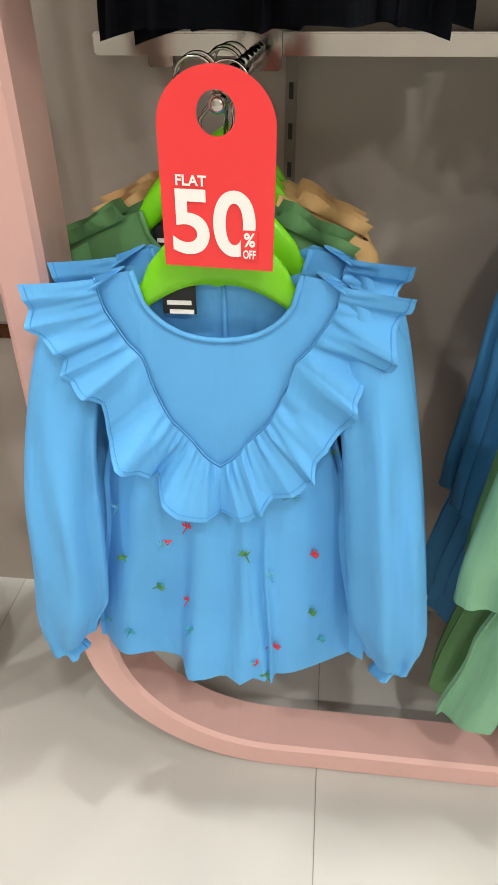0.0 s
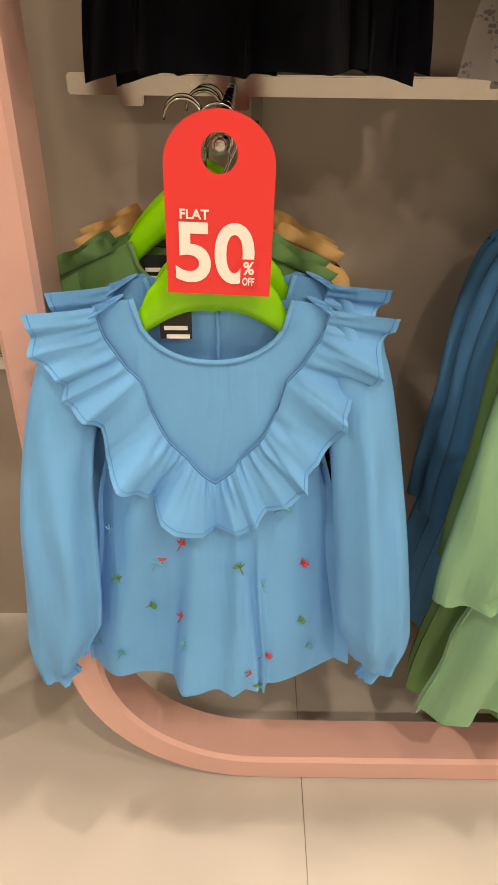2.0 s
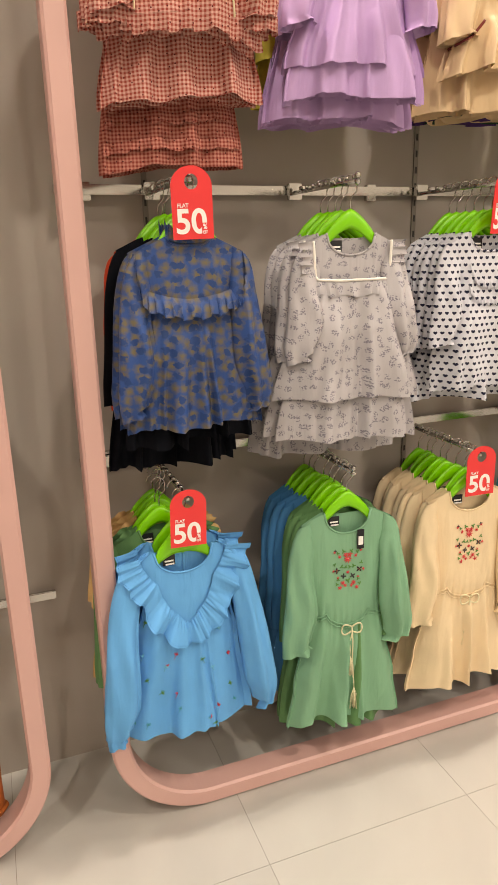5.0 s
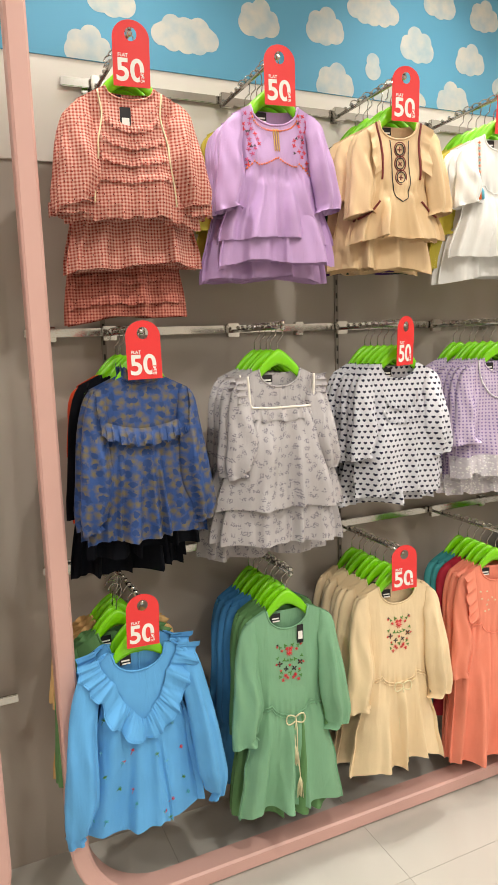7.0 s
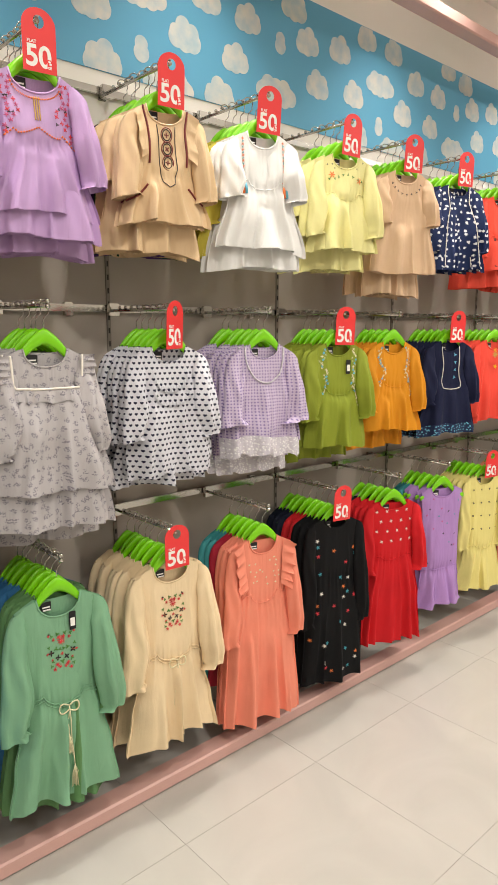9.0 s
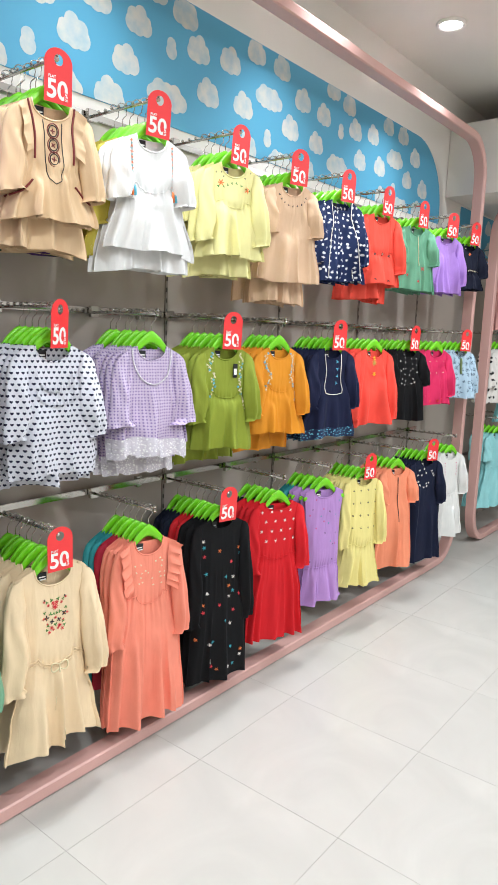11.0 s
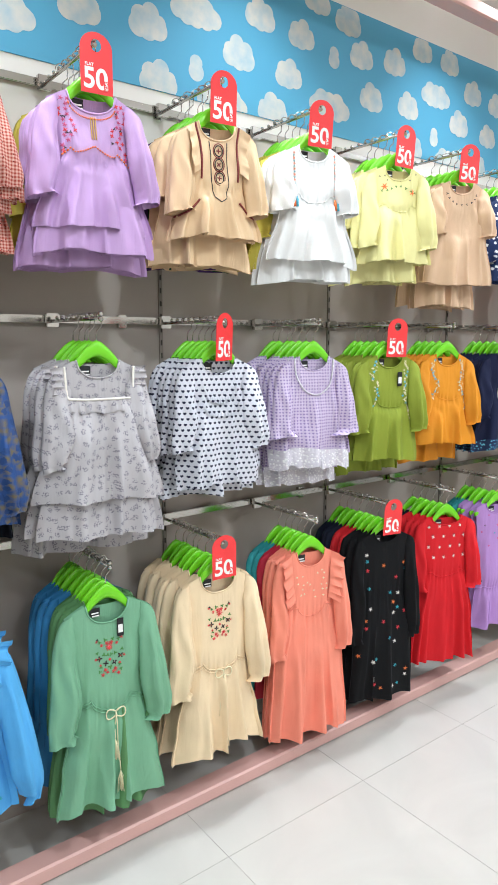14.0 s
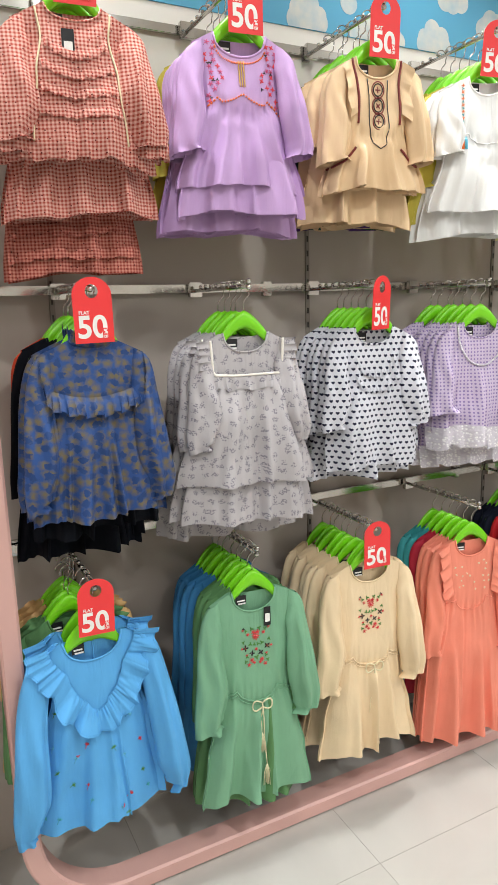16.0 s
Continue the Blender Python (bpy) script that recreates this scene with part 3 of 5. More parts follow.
def bloom(bm, cut, x, z, r, petals=5, lift=0.0022, turn=0.0):
    """A small stitched flower lying on the cloth."""
    s, v = on_front(cut, x, z)
    c = cut.at(s, v, -1, lift)
    n = petals * 4
    mid = bm.verts.new(c + Vector((0, -0.0012, 0)))
    ring = []
    for k in range(n):
        a = 2 * math.pi * k / n + turn
        rr = r * (0.62 + 0.38 * math.cos(petals * (a - turn)))
        px, pz = c.x + rr * math.cos(a), c.z + rr * math.sin(a)
        y = cut.at(*on_front(cut, px, pz), -1, lift * 0.8).y
        ring.append(bm.verts.new((px, y, pz)))
    for k in range(n):
        bm.faces.new((mid, ring[k], ring[(k + 1) % n]))


def cord(cut, sv, r=0.0016, n=24, lift=0.003):
    return tube(bmesh.new(), track(cut, sv, n, lift), r, 6)


def garment(name, label, category, cut, mat, sleeves=None, sleeve_mat=None, group=""):
    root = tagged(new(name), label, category, group=group or label.split(",")[0])
    part("body", cloth_body(cut), mat, root)
    if sleeves:
        for i, sg in enumerate((-1, 1)):
            part("sleeve", sleeve(cut, sg, seed=3 + i, **sleeves), sleeve_mat or mat, root)
    # neck binding and the maker's label inside the back of the neck
    rim = [cut.at(s / 10 * cut.nw / cut.sh, 0.0, -1, 0.001) for s in range(-10, 11)]
    part("neck_binding", tube(bmesh.new(), rim, 0.0028, 6), mat, root)
    nl = part("neck_label", box(bmesh.new(), -0.050, -0.020, 0.000, 0.002, cut.nz - 0.042, cut.nz - 0.016), M_LABEL, root, "small black woven neck label", smooth=False)
    for z0, z1, x0, x1 in ((-0.033, -0.029, -0.046, -0.024), (-0.0415, -0.0375, -0.044, -0.022)):
        part("print_bar", box(bmesh.new(), x0, x1, -0.0008, 0.0005, cut.nz + z0, cut.nz + z1), M_INK, nl, smooth=False)
    return root


def hem_band(cut, mat, root, h, name="hem_band", grow=1.012):
    v0 = 1 - h / (cut.L + cut.nz)
    return part(name, cloth_body(cut, 60, 4, v0, 1.0, 0.0015, grow), mat, root)


def swing_label(root, cut, x, z, w=0.02, h=0.055):
    bm = box(bmesh.new(), -w / 2, w / 2, -0.001, 0.001, -h, 0, 0.0006)
    p = cut.at(*on_front(cut, x, z), -1, 0.008)
    for v in bm.verts:
        v.co += p
    tagm = part("swing_tag", bm, M_LABEL, root, "black card swing tag with a white sticker", smooth=False)
    bm = box(bmesh.new(), -w * 0.34, w * 0.34, -0.0017, -0.0009, -h * 0.8, -h * 0.35)
    for v in bm.verts:
        v.co += p
    part("sticker", bm, M_INK, tagm, smooth=False)


STITCH = {k: plain("thread_" + k, h, 0.55, var=0.12, scale=60, bump=0.2) for k, h in dict(
    red="#d8333f", green="#4f8a3c", teal="#3f9fae", white="#efe9df", orange="#ef7d3a", dark="#2b2426", pink="#c94f7c", gold="#c9a24a", maroon="#7c2f2c", sky="#67b9d6", cream="#e8ddb8", yellow="#f2c417").items()}


def stitched(root, cut, thread, spots, petals=5, name="embroidered_flower"):
    for i, (x, z, r) in enumerate(spots):
        bm = bmesh.new()
        bloom(bm, cut, x, z, r, petals, turn=i * 0.7)
        part(name, bm, STITCH[thread], root)


def folk_motif(root, cut, z0, f=1.05):
    """The mirrored flower motif on the chest."""
    stitched(root, cut, "red", [(0 * f, z0, .013 * f), (-.022 * f, z0 + .008 * f, .006 * f), (.022 * f, z0 + .008 * f, .006 * f), (-.014 * f, z0 - .065 * f, .008 * f), (.014 * f, z0 - .065 * f, .008 * f), (0 * f, z0 - .036 * f, .006 * f)], 9)
    stitched(root, cut, "dark", [(-.03 * f, z0 - .03 * f, .010 * f), (.03 * f, z0 - .03 * f, .010 * f), (-.012 * f, z0 - .046 * f, .009 * f), (.012 * f, z0 - .046 * f, .009 * f), (-.034 * f, z0 + .026 * f, .005 * f), (.034 * f, z0 + .026 * f, .005 * f)], 4)
    stitched(root, cut, "green", [(-.011 * f, z0 + .022 * f, .007 * f), (.011 * f, z0 + .022 * f, .007 * f), (-.016 * f, z0 - .02 * f, .007 * f), (.016 * f, z0 - .02 * f, .007 * f), (0 * f, z0 - .058 * f, .008 * f), (-.026 * f, z0 - .055 * f, .006 * f), (.026 * f, z0 - .055 * f, .006 * f)], 3)
    stitched(root, cut, "red", [(sx * x * f, z0 + z * f, r * f) for sx in (-1, 1) for x, z, r in ((.036, .022, .005), (.040, -.03, .005), (.022, -.078, .007), (.008, -.072, .006), (.027, -.05, .005), (.006, .012, .008))], 5)
    stitched(root, cut, "green", [(sx * x * f, z0 + z * f, r * f) for sx in (-1, 1) for x, z, r in ((.027, .018, .006), (.036, -.012, .006), (.005, -.022, .006), (.03, -.068, .006))], 3)
    stitched(root, cut, "white", [(sx * x * f, z0 + z * f, .003 * f) for sx in (-1, 1) for x, z in ((.012, -.046), (.002, .002))], 5)
    stitched(root, cut, "orange", [(-.03 * f, z0 - .03 * f, .0045 * f), (.03 * f, z0 - .03 * f, .0045 * f), (0 * f, z0, .005 * f)], 6)


def spread(cut, n, seed, x=0.13, z0=-0.3, z1=-0.6):
    r = random.Random(seed)
    out = []
    while len(out) < n:
        p = (r.uniform(-x, x), r.uniform(z1, z0))
        if all((p[0] - q[0]) ** 2 + (p[1] - q[1]) ** 2 > (0.6 * x * abs(z1 - z0) / n) for q in out) or r.random() < 0.02:
            out.append(p)
    return out


GARMENTS = {}


def sprig(root, cut, x, z, bloom_thread, turn):
    """A stitched sprig: a few leaf strokes and a small bloom."""
    s, v = on_front(cut, x, z)
    c = cut.at(s, v, -1, 0.0014)
    bm = bmesh.new()
    for k in range(5):
        a = turn + (k - 2) * 0.55
        e = c + Vector((0.0085 * math.sin(a), -0.0008, 0.0085 * math.cos(a)))
        tube(bm, [c, c.lerp(e, 0.55) + Vector((0, -0.0012, 0)), e], [0.0007, 0.0011, 0.0004], 5)
    tube(bm, [c, c + Vector((-0.011 * math.sin(turn), -0.0006, -0.011 * math.cos(turn)))], 0.0007, 5)
    part("embroidered_sprig", bm, STITCH[bloom_thread[0]], root)
    if len(bloom_thread) > 1:
        bm = bmesh.new()
        bloom(bm, cut, x + 0.006, z + 0.004, 0.0062, 3, turn=turn)
        part("embroidered_flower", bm, STITCH[bloom_thread[1]], root)


def blue_blouse():
    c = Cut(0.645, sh=0.112, hem=0.168, neck=0.062, nw=0.074, fold=0.018, k=7, depth=0.04, dip=0.004, seed=12, corner=0.004, nz=-0.148, slope=0.25)
    m = fabric("blue_cotton", "#63ace6", rough=0.66)
    g = garment("ruffled_blouse", "sky-blue cotton blouse with V ruffle, embroidered flowers and balloon sleeves", "blouse", c, m, dict(length=0.485, w=0.044, cuff=0.020, off=0.118, top=0.036, fwd=-0.02, gather=0.12, belly=0.80, bow=0.42))
    sv = [(-0.97, 0.0), (-0.93, 0.06), (-0.80, 0.125), (-0.62, 0.175), (-0.45, 0.212), (-0.26, 0.242), (-0.11, 0.280), (0, 0.302), (0.11, 0.280), (0.26, 0.242), (0.45, 0.212), (0.62, 0.175), (0.80, 0.125), (0.93, 0.06), (0.97, 0.0)]
    line = track(c, sv, 90, 0.004)
    bm = bmesh.new()
    n = 320
    rnd = random.Random(5)
    ph = [rnd.uniform(0, 6.28) for _ in range(4)]

    def fn(u, v):
        f = u * (len(line) - 1)
        i = min(int(f), len(line) - 2)
        p = line[i].lerp(line[i + 1], f - i)
        # the strip leans outwards on the shoulders and hangs down at the point of the V
        t = abs(2 * u - 1)
        sg = -1 if u < 0.5 else 1
        ang = radians(180 - 92 * t)
        out = Vector((sg * math.sin(ang), 0, math.cos(ang)))
        wd = (0.063 + 0.005 * math.sin(7 * u + ph[0])) * (1 - 0.16 * math.exp(-(t / 0.2) ** 2))
        q = 2 * math.pi * 8 * u + ph[1] + 2.4 * math.sin(9 * u + ph[2])
        wave = math.asin(math.sin(q) * 0.97) * 0.7 * (0.7 + 0.6 * math.sin(11 * u + ph[0])) + 0.2 * math.asin(math.sin(2.3 * q + ph[3]))
        pleat = 0.6 * math.sin(150 * u + 3 * math.sin(13 * u + ph[0])) + 0.4 * math.sin(263 * u + 4 * math.sin(19 * u + ph[3]))
        gather = pleat * math.exp(-4.2 * v) * min(1, 14 * v) * (0.0060 + 0.0012 * math.sin(31 * u + ph[1]))
        lift = 0.003 + 0.017 * v ** 0.6 + 0.006 * t * v
        calm = min(1.0, (1 - t) / 0.12)
        return p + out * wd * v * (1 + 0.03 * wave * v) + Vector((sg * 0.006 * v * calm * math.cos(q), -lift - 0.014 * v * wave * (0.4 + 0.6 * calm), -0.002 * v * wave - 0.0)) - Vector((0, gather, 0))
    sheet(bm, fn, n, 9)
    ruffle = part("ruffle", bm, m, g, "gathered V-shaped ruffle")
    part("hem_stitch", tube(bmesh.new(), [fn(k / 160, 0.92) + Vector((0, -0.0006, 0)) for k in range(161)], 0.0004, 5), fabric("blue_thread", "#549edb"), ruffle)
    bm = tube(bmesh.new(), line, 0.0009, 6)
    part("ruffle_seam", bm, m, g)
    for sg in (-1, 1):
        part("cuff_elastic", tube(bmesh.new(), [Vector((sg * (c.sh + 0.091 + 0.021 * math.cos(a)), -0.012 + 0.013 * math.sin(a), c.top(c.sh, -1) - 0.485 * 0.962)) for a in (2 * math.pi * k / 20 for k in range(21))], 0.0026, 6, cap=False), m, g)
    part("back_placket", tube(bmesh.new(), [(0.004, 0.009, c.nz - 0.014), (0.004, 0.012, c.nz - 0.11)], 0.0022, 6), m, g)
    for i, (x, z, th) in enumerate(((-0.072, -0.448, ("sky", "red")), (0.096, -0.452, ("red",)), (0.021, -0.615, ("sky", "red")), (-0.118, -0.415, ("sky",)), (-0.085, -0.52, ("green",)), (0.02, -0.445, ("green",)),
                                    (-0.035, -0.53, ("red",)), (0.1, -0.54, ("green",)), (0.055, -0.475, ("sky",)), (-0.03, -0.565, ("teal",)), (0.112, -0.595, ("teal",)), (0.04, -0.635, ("green",)), (-0.12, -0.6, ("teal",)),
                                    (-0.15, -0.6, ("teal",)), (-0.112, -0.475, ("green",)), (-0.035, -0.42, ("red",)), (0.075, -0.375, ("sky",)), (0.122, -0.335, ("green",)), (-0.105, -0.33, ("green",)), (0.062, -0.585, ("red",)))):
        sprig(g, c, x, z, th, 0.4 + 0.9 * math.sin(i * 2.1))
    return g


def tie_dress(col, name, motif_z, L, waist, seed, label, tassel):
    c = Cut(L, sh=0.128, hem=0.172, neck=0.062, nw=0.066, waist=waist, fold=0.014, k=7, dip=0.0, seed=seed, corner=0.03)
    m = fabric(name, col, rough=0.66)
    g = garment("tie_waist_dress", label, "dress", c, m, dict(length=0.365, w=0.046, cuff=0.036, off=0.052, fwd=-0.012, gather=0.02))
    folk_motif(g, c, motif_z)
    vw = c.vw
    for dv in (-0.008, 0.01):
        part("gathered_seam", cord(c, [(-0.97, vw + dv), (0, vw + dv), (0.97, vw + dv)], 0.0022, 40, 0.002), m, g)
    cm = STITCH["cream"]
    p = c.at(0.06, vw, -1, 0.008)
    for sg in (-1, 1):
        loop = [p + Vector((sg * 0.030 * math.sin(a) * 1.0, -0.004, 0.012 * math.sin(2 * a) - 0.004 * a)) for a in (math.pi * k / 10 for k in range(11))]
        part("bow_loop", tube(bmesh.new(), loop, 0.0022, 6), cm, g, "cream cord bow")
    for i, (dx, ln) in enumerate(((-0.006, 0.085), (0.008, 0.19))):
        line = [p + Vector((dx * k / 8, -0.004 - 0.004 * math.sin(k), -ln * k / 8)) for k in range(9)]
        ct = part("cord", tube(bmesh.new(), line, 0.0018, 6), cm, g, "cream tassel cord")
        r = random.Random(i + seed)
        bm = bmesh.new()
        e = line[-1]
        for q in range(26):
            a = r.uniform(0, 6.28)
            rr = r.uniform(0.002, 0.013)
            tube(bm, [e, e + Vector((rr * math.cos(a) * 0.7, rr * math.sin(a) * 0.5, -0.025)), e + Vector((rr * math.cos(a), rr * math.sin(a) * 0.7, -0.058 - r.uniform(0, 0.012)))], 0.0009, 4)
        part("tassel", bm, cm, ct)
    return g, c


def orange_dress():
    c = Cut(0.83, sh=0.125, hem=0.165, neck=0.06, nw=0.06, waist=0.33, fold=0.014, k=9, seed=5)
    m = fabric("orange_cotton", "#f2927a", rough=0.68)
    g = garment("frilled_dress", "coral-orange cotton dress with frilled shoulders and embroidered yoke", "dress", c, m, dict(length=0.36, w=0.036, cuff=0.03, off=0.034))
    for i, sg in enumerate((-1, 1)):
        part("shoulder_frill", frill(track(c, [(sg * 0.66, 0.0), (sg * 0.66, 0.15), (sg * 0.6, c.vw - 0.04)], 30, 0.004), 0.052, 5, 0.013, 0.010, down=(sg * 0.8, -0.08, -0.35), seed=i), m, g)
    part("waist_seam", cord(c, [(-0.98, c.vw), (0, c.vw), (0.98, c.vw)], 0.0022, 40, 0.001), m, g)
    stitched(g, c, "cream", [(x, z, 0.005) for x, z in spread(c, 20, 3, 0.062, -0.20, -0.31)], 4)
    return g


def star_dress():
    c = Cut(0.83, sh=0.125, hem=0.15, neck=0.045, nw=0.055, waist=0.36, fold=0.013, k=7, seed=8)
    m = fabric("black_cotton", "#111113", rough=0.85, sheen=0.0)
    g = garment("star_dress", "black cotton long-sleeved dress with scattered coloured stars", "dress", c, m, dict(length=0.42, w=0.034, cuff=0.028, off=0.022))
    for i, th in enumerate(("orange", "teal", "white", "red")):
        stitched(g, c, th, [(x, z, 0.0095) for x, z in spread(c, 9, 40 + i, 0.125, -0.19, -0.80)], 5, "stitched_star")
    return g


def red_dress():
    c = Cut(0.78, sh=0.13, hem=0.17, neck=0.04, nw=0.075, waist=0.37, fold=0.013, k=10, seed=9)
    m = fabric("red_jersey", "#cf1d26", rough=0.75)
    g = garment("motif_dress", "bright red jersey dress with rows of stitched motifs on the bodice", "dress", c, m, dict(length=0.30, w=0.036, cuff=0.038, off=0.03))
    sp = [(x + (0.02 if r % 2 else 0), -0.17 - 0.045 * r, 0.0085) for r in range(4) for x in (-0.085, -0.035, 0.015, 0.065)]
    stitched(g, c, "white", sp, 4)
    stitched(g, c, "maroon", [(x, z + 0.008, 0.005) for x, z, _ in sp], 3)
    part("waist_seam", cord(c, [(-0.98, c.vw), (0, c.vw), (0.98, c.vw)], 0.0025, 40, 0.001), m, g)
    return g


def simple(name, label, cat, L, mat, seed, sl=None, hem=0.160, sh=0.118, neck=0.05, nw=0.058, waist=None, fold=0.014, k=7, band=None, deco=(), tiers=None, seam=True, dip=0.0):
    c = Cut(L, sh=sh, hem=hem, neck=neck, nw=nw, waist=waist, fold=fold, k=k, seed=seed, dip=dip)
    g = garment(name, label, cat, c, mat, sl)
    if waist and seam:
        part("waist_seam", cord(c, [(-0.98, c.vw), (0, c.vw), (0.98, c.vw)], 0.002, 40, 0.001), mat, g)
    if band:
        hem_band(c, band[0], g, band[1])
    for th, pts, petals in deco:
        stitched(g, c, th, pts, petals)
    return g, c


SHORT = dict(length=0.19, w=0.044, cuff=0.04, off=0.032, fwd=-0.008)
THREEQ = dict(length=0.27, w=0.042, cuff=0.034, off=0.038, fwd=-0.01)
LONG = dict(length=0.36, w=0.037, cuff=0.03, off=0.038, fwd=-0.012)


def gold_blouse():
    m = fabric("blue_gold_print", "#32508a", "#6f654f", "blotch", 0.95, "#2a4477", rough=0.40)
    c = Cut(0.545, sh=0.122, hem=0.160, neck=0.02, nw=0.05, fold=0.012, k=12, seed=13, start=0.28)
    g = garment("printed_blouse", "blue blouse with gold floral print, frilled yoke and neck", "blouse", c, m, dict(length=0.36, w=0.042, cuff=0.023, off=0.044, fwd=-0.012))
    arc = track_xz(c, [(0.140 * math.sin(a), -0.158 - 0.098 * max(0.0, math.cos(a)) ** 0.7) for a in (radians(-90 + 180 * k / 24) for k in range(25))], 80, 0.004)
    part("yoke_frill", frill(arc, 0.042, 22, 0.010, 0.012, down=(0, -0.12, -0.99), seed=5), m, g, "gathered frill round the yoke")
    ring = [Vector((0.05 * math.sin(a), -0.002 - 0.022 * math.cos(a), NZ - 0.016 * math.cos(a))) for a in (radians(-110 + 220 * k / 30) for k in range(31))]
    part("neck_frill", frill(ring, 0.03, 16, 0.005, 0.0, down=(0, -0.1, 1), seed=6), m, g)
    return g


def grey_dress():
    m = fabric("grey_ditsy_print", "#b9b4b6", "#858089", "ditsy", 0.8, rough=0.75)
    c = Cut(0.62, sh=0.118, hem=0.19, neck=0.05, nw=0.062, fold=0.015, k=6, seed=14)
    g = garment("tiered_dress", "pale grey floral tiered dress with square frilled yoke and white trim", "dress", c, m, dict(length=0.27, w=0.05, cuff=0.028, off=0.044, fwd=-0.012))
    top = Cut(0.515, sh=0.12, hem=0.19, neck=0.05, nw=0.062, fold=0.016, k=6, depth=0.042, seed=14)
    part("upper_tier", cloth_body(top, 44, 26, 0.25, 1.0, 0.006, 1.03), m, g)
    sq = [(-0.098, -0.142), (-0.096, -0.18), (-0.094, -0.222), (-0.088, -0.230), (-0.04, -0.232), (0.04, -0.232), (0.088, -0.230), (0.094, -0.222), (0.096, -0.18), (0.098, -0.142)]
    part("yoke_frill", frill(track_xz(c, sq, 80, 0.012), 0.036, 20, 0.008, 0.006, seed=4), m, g, "gathered frill round a square yoke")
    part("lace_trim", tube(bmesh.new(), track_xz(c, sq, 80, 0.016), 0.0034, 6), STITCH["white"], g, "white lace trim")
    return g


def heart_top():
    m = fabric("heart_print", "#dcdce4", "#20223c", "hearts", 1.0, rough=0.75)
    g, c = simple("heart_print_shirt", "white cotton top printed with small navy hearts", "top", 0.475, m, 15, dict(length=0.26, w=0.042, cuff=0.032, off=0.036, fwd=-0.02), hem=0.145, fold=0.010, sh=0.115)
    for v in (0.22, 0.36):
        part("frill", frill(track(c, [(-0.55, v), (0, v + 0.02), (0.55, v)], 30, 0.003), 0.022, 14, 0.006, 0.004, down=(0, -0.1, -1)), m, g)
    part("hem_frill", frill(track(c, [(-0.98, 0.985), (0, 0.985), (0.98, 0.985)], 40, 0.0), 0.055, 8, 0.008, 0.0, down=(0, 0.1, -1)), m, g, "curved hem tier")
    return g


def lace_material():
    f = Mat("white_lace", 0.8)
    flat, _ = f.flat()
    v = f.node("ShaderNodeTexVoronoi", Vector=flat, Scale=130.0)
    f.color(f.mix(f.step(v.outputs["Distance"], 0.2, 0.5), lin("#f4f2f2"), lin("#d2ccd5")))
    f.bump(v.outputs["Distance"], 0.5, 0.003)
    return f.m


LACE = lace_material()


def lavender_top():
    m = fabric("lavender_dots", "#cdbdd6", "#8a77aa", "dots", 1.0, rough=0.75)
    g, c = simple("lace_hem_shirt", "lavender dotted top with white lace hem and frilled cuffs", "top", 0.46, m, 16, dict(length=0.25, w=0.038, cuff=0.048, off=0.038), hem=0.15, fold=0.012)
    part("lace_hem", frill(track(c, [(-0.99, 0.96), (0, 0.965), (0.99, 0.96)], 40, 0.004), 0.066, 7, 0.008, 0.002, down=(0, 0, -1)), LACE, g, "white lace hem")
    arc = track_xz(c, [(0.075 * math.sin(a), -0.135 - 0.125 * max(0.0, math.cos(a)) ** 0.8) for a in (radians(-90 + 180 * k / 24) for k in range(25))], 60, 0.003)
    part("lace_yoke_trim", tube(bmesh.new(), arc, 0.003, 6), LACE, g, "white lace trim on the yoke")
    return g


def vines(c, x0, z0, z1, seed):
    r = random.Random(seed)
    a, b, d = [], [], []
    for sg in (-1, 1):
        z = z0
        while z > z1:
            k = (z0 - z) / (z0 - z1)
            x = sg * (x0 + 0.01 * math.sin(k * 9) + (0.04 * max(0, k - 0.6)))
            (a if r.random() < 0.55 else b).append((x + r.uniform(-.006, .006), z, 0.007))
            d.append((x + r.uniform(-.012, .012), z - 0.006, 0.005))
            z -= 0.013
    return a, b, d


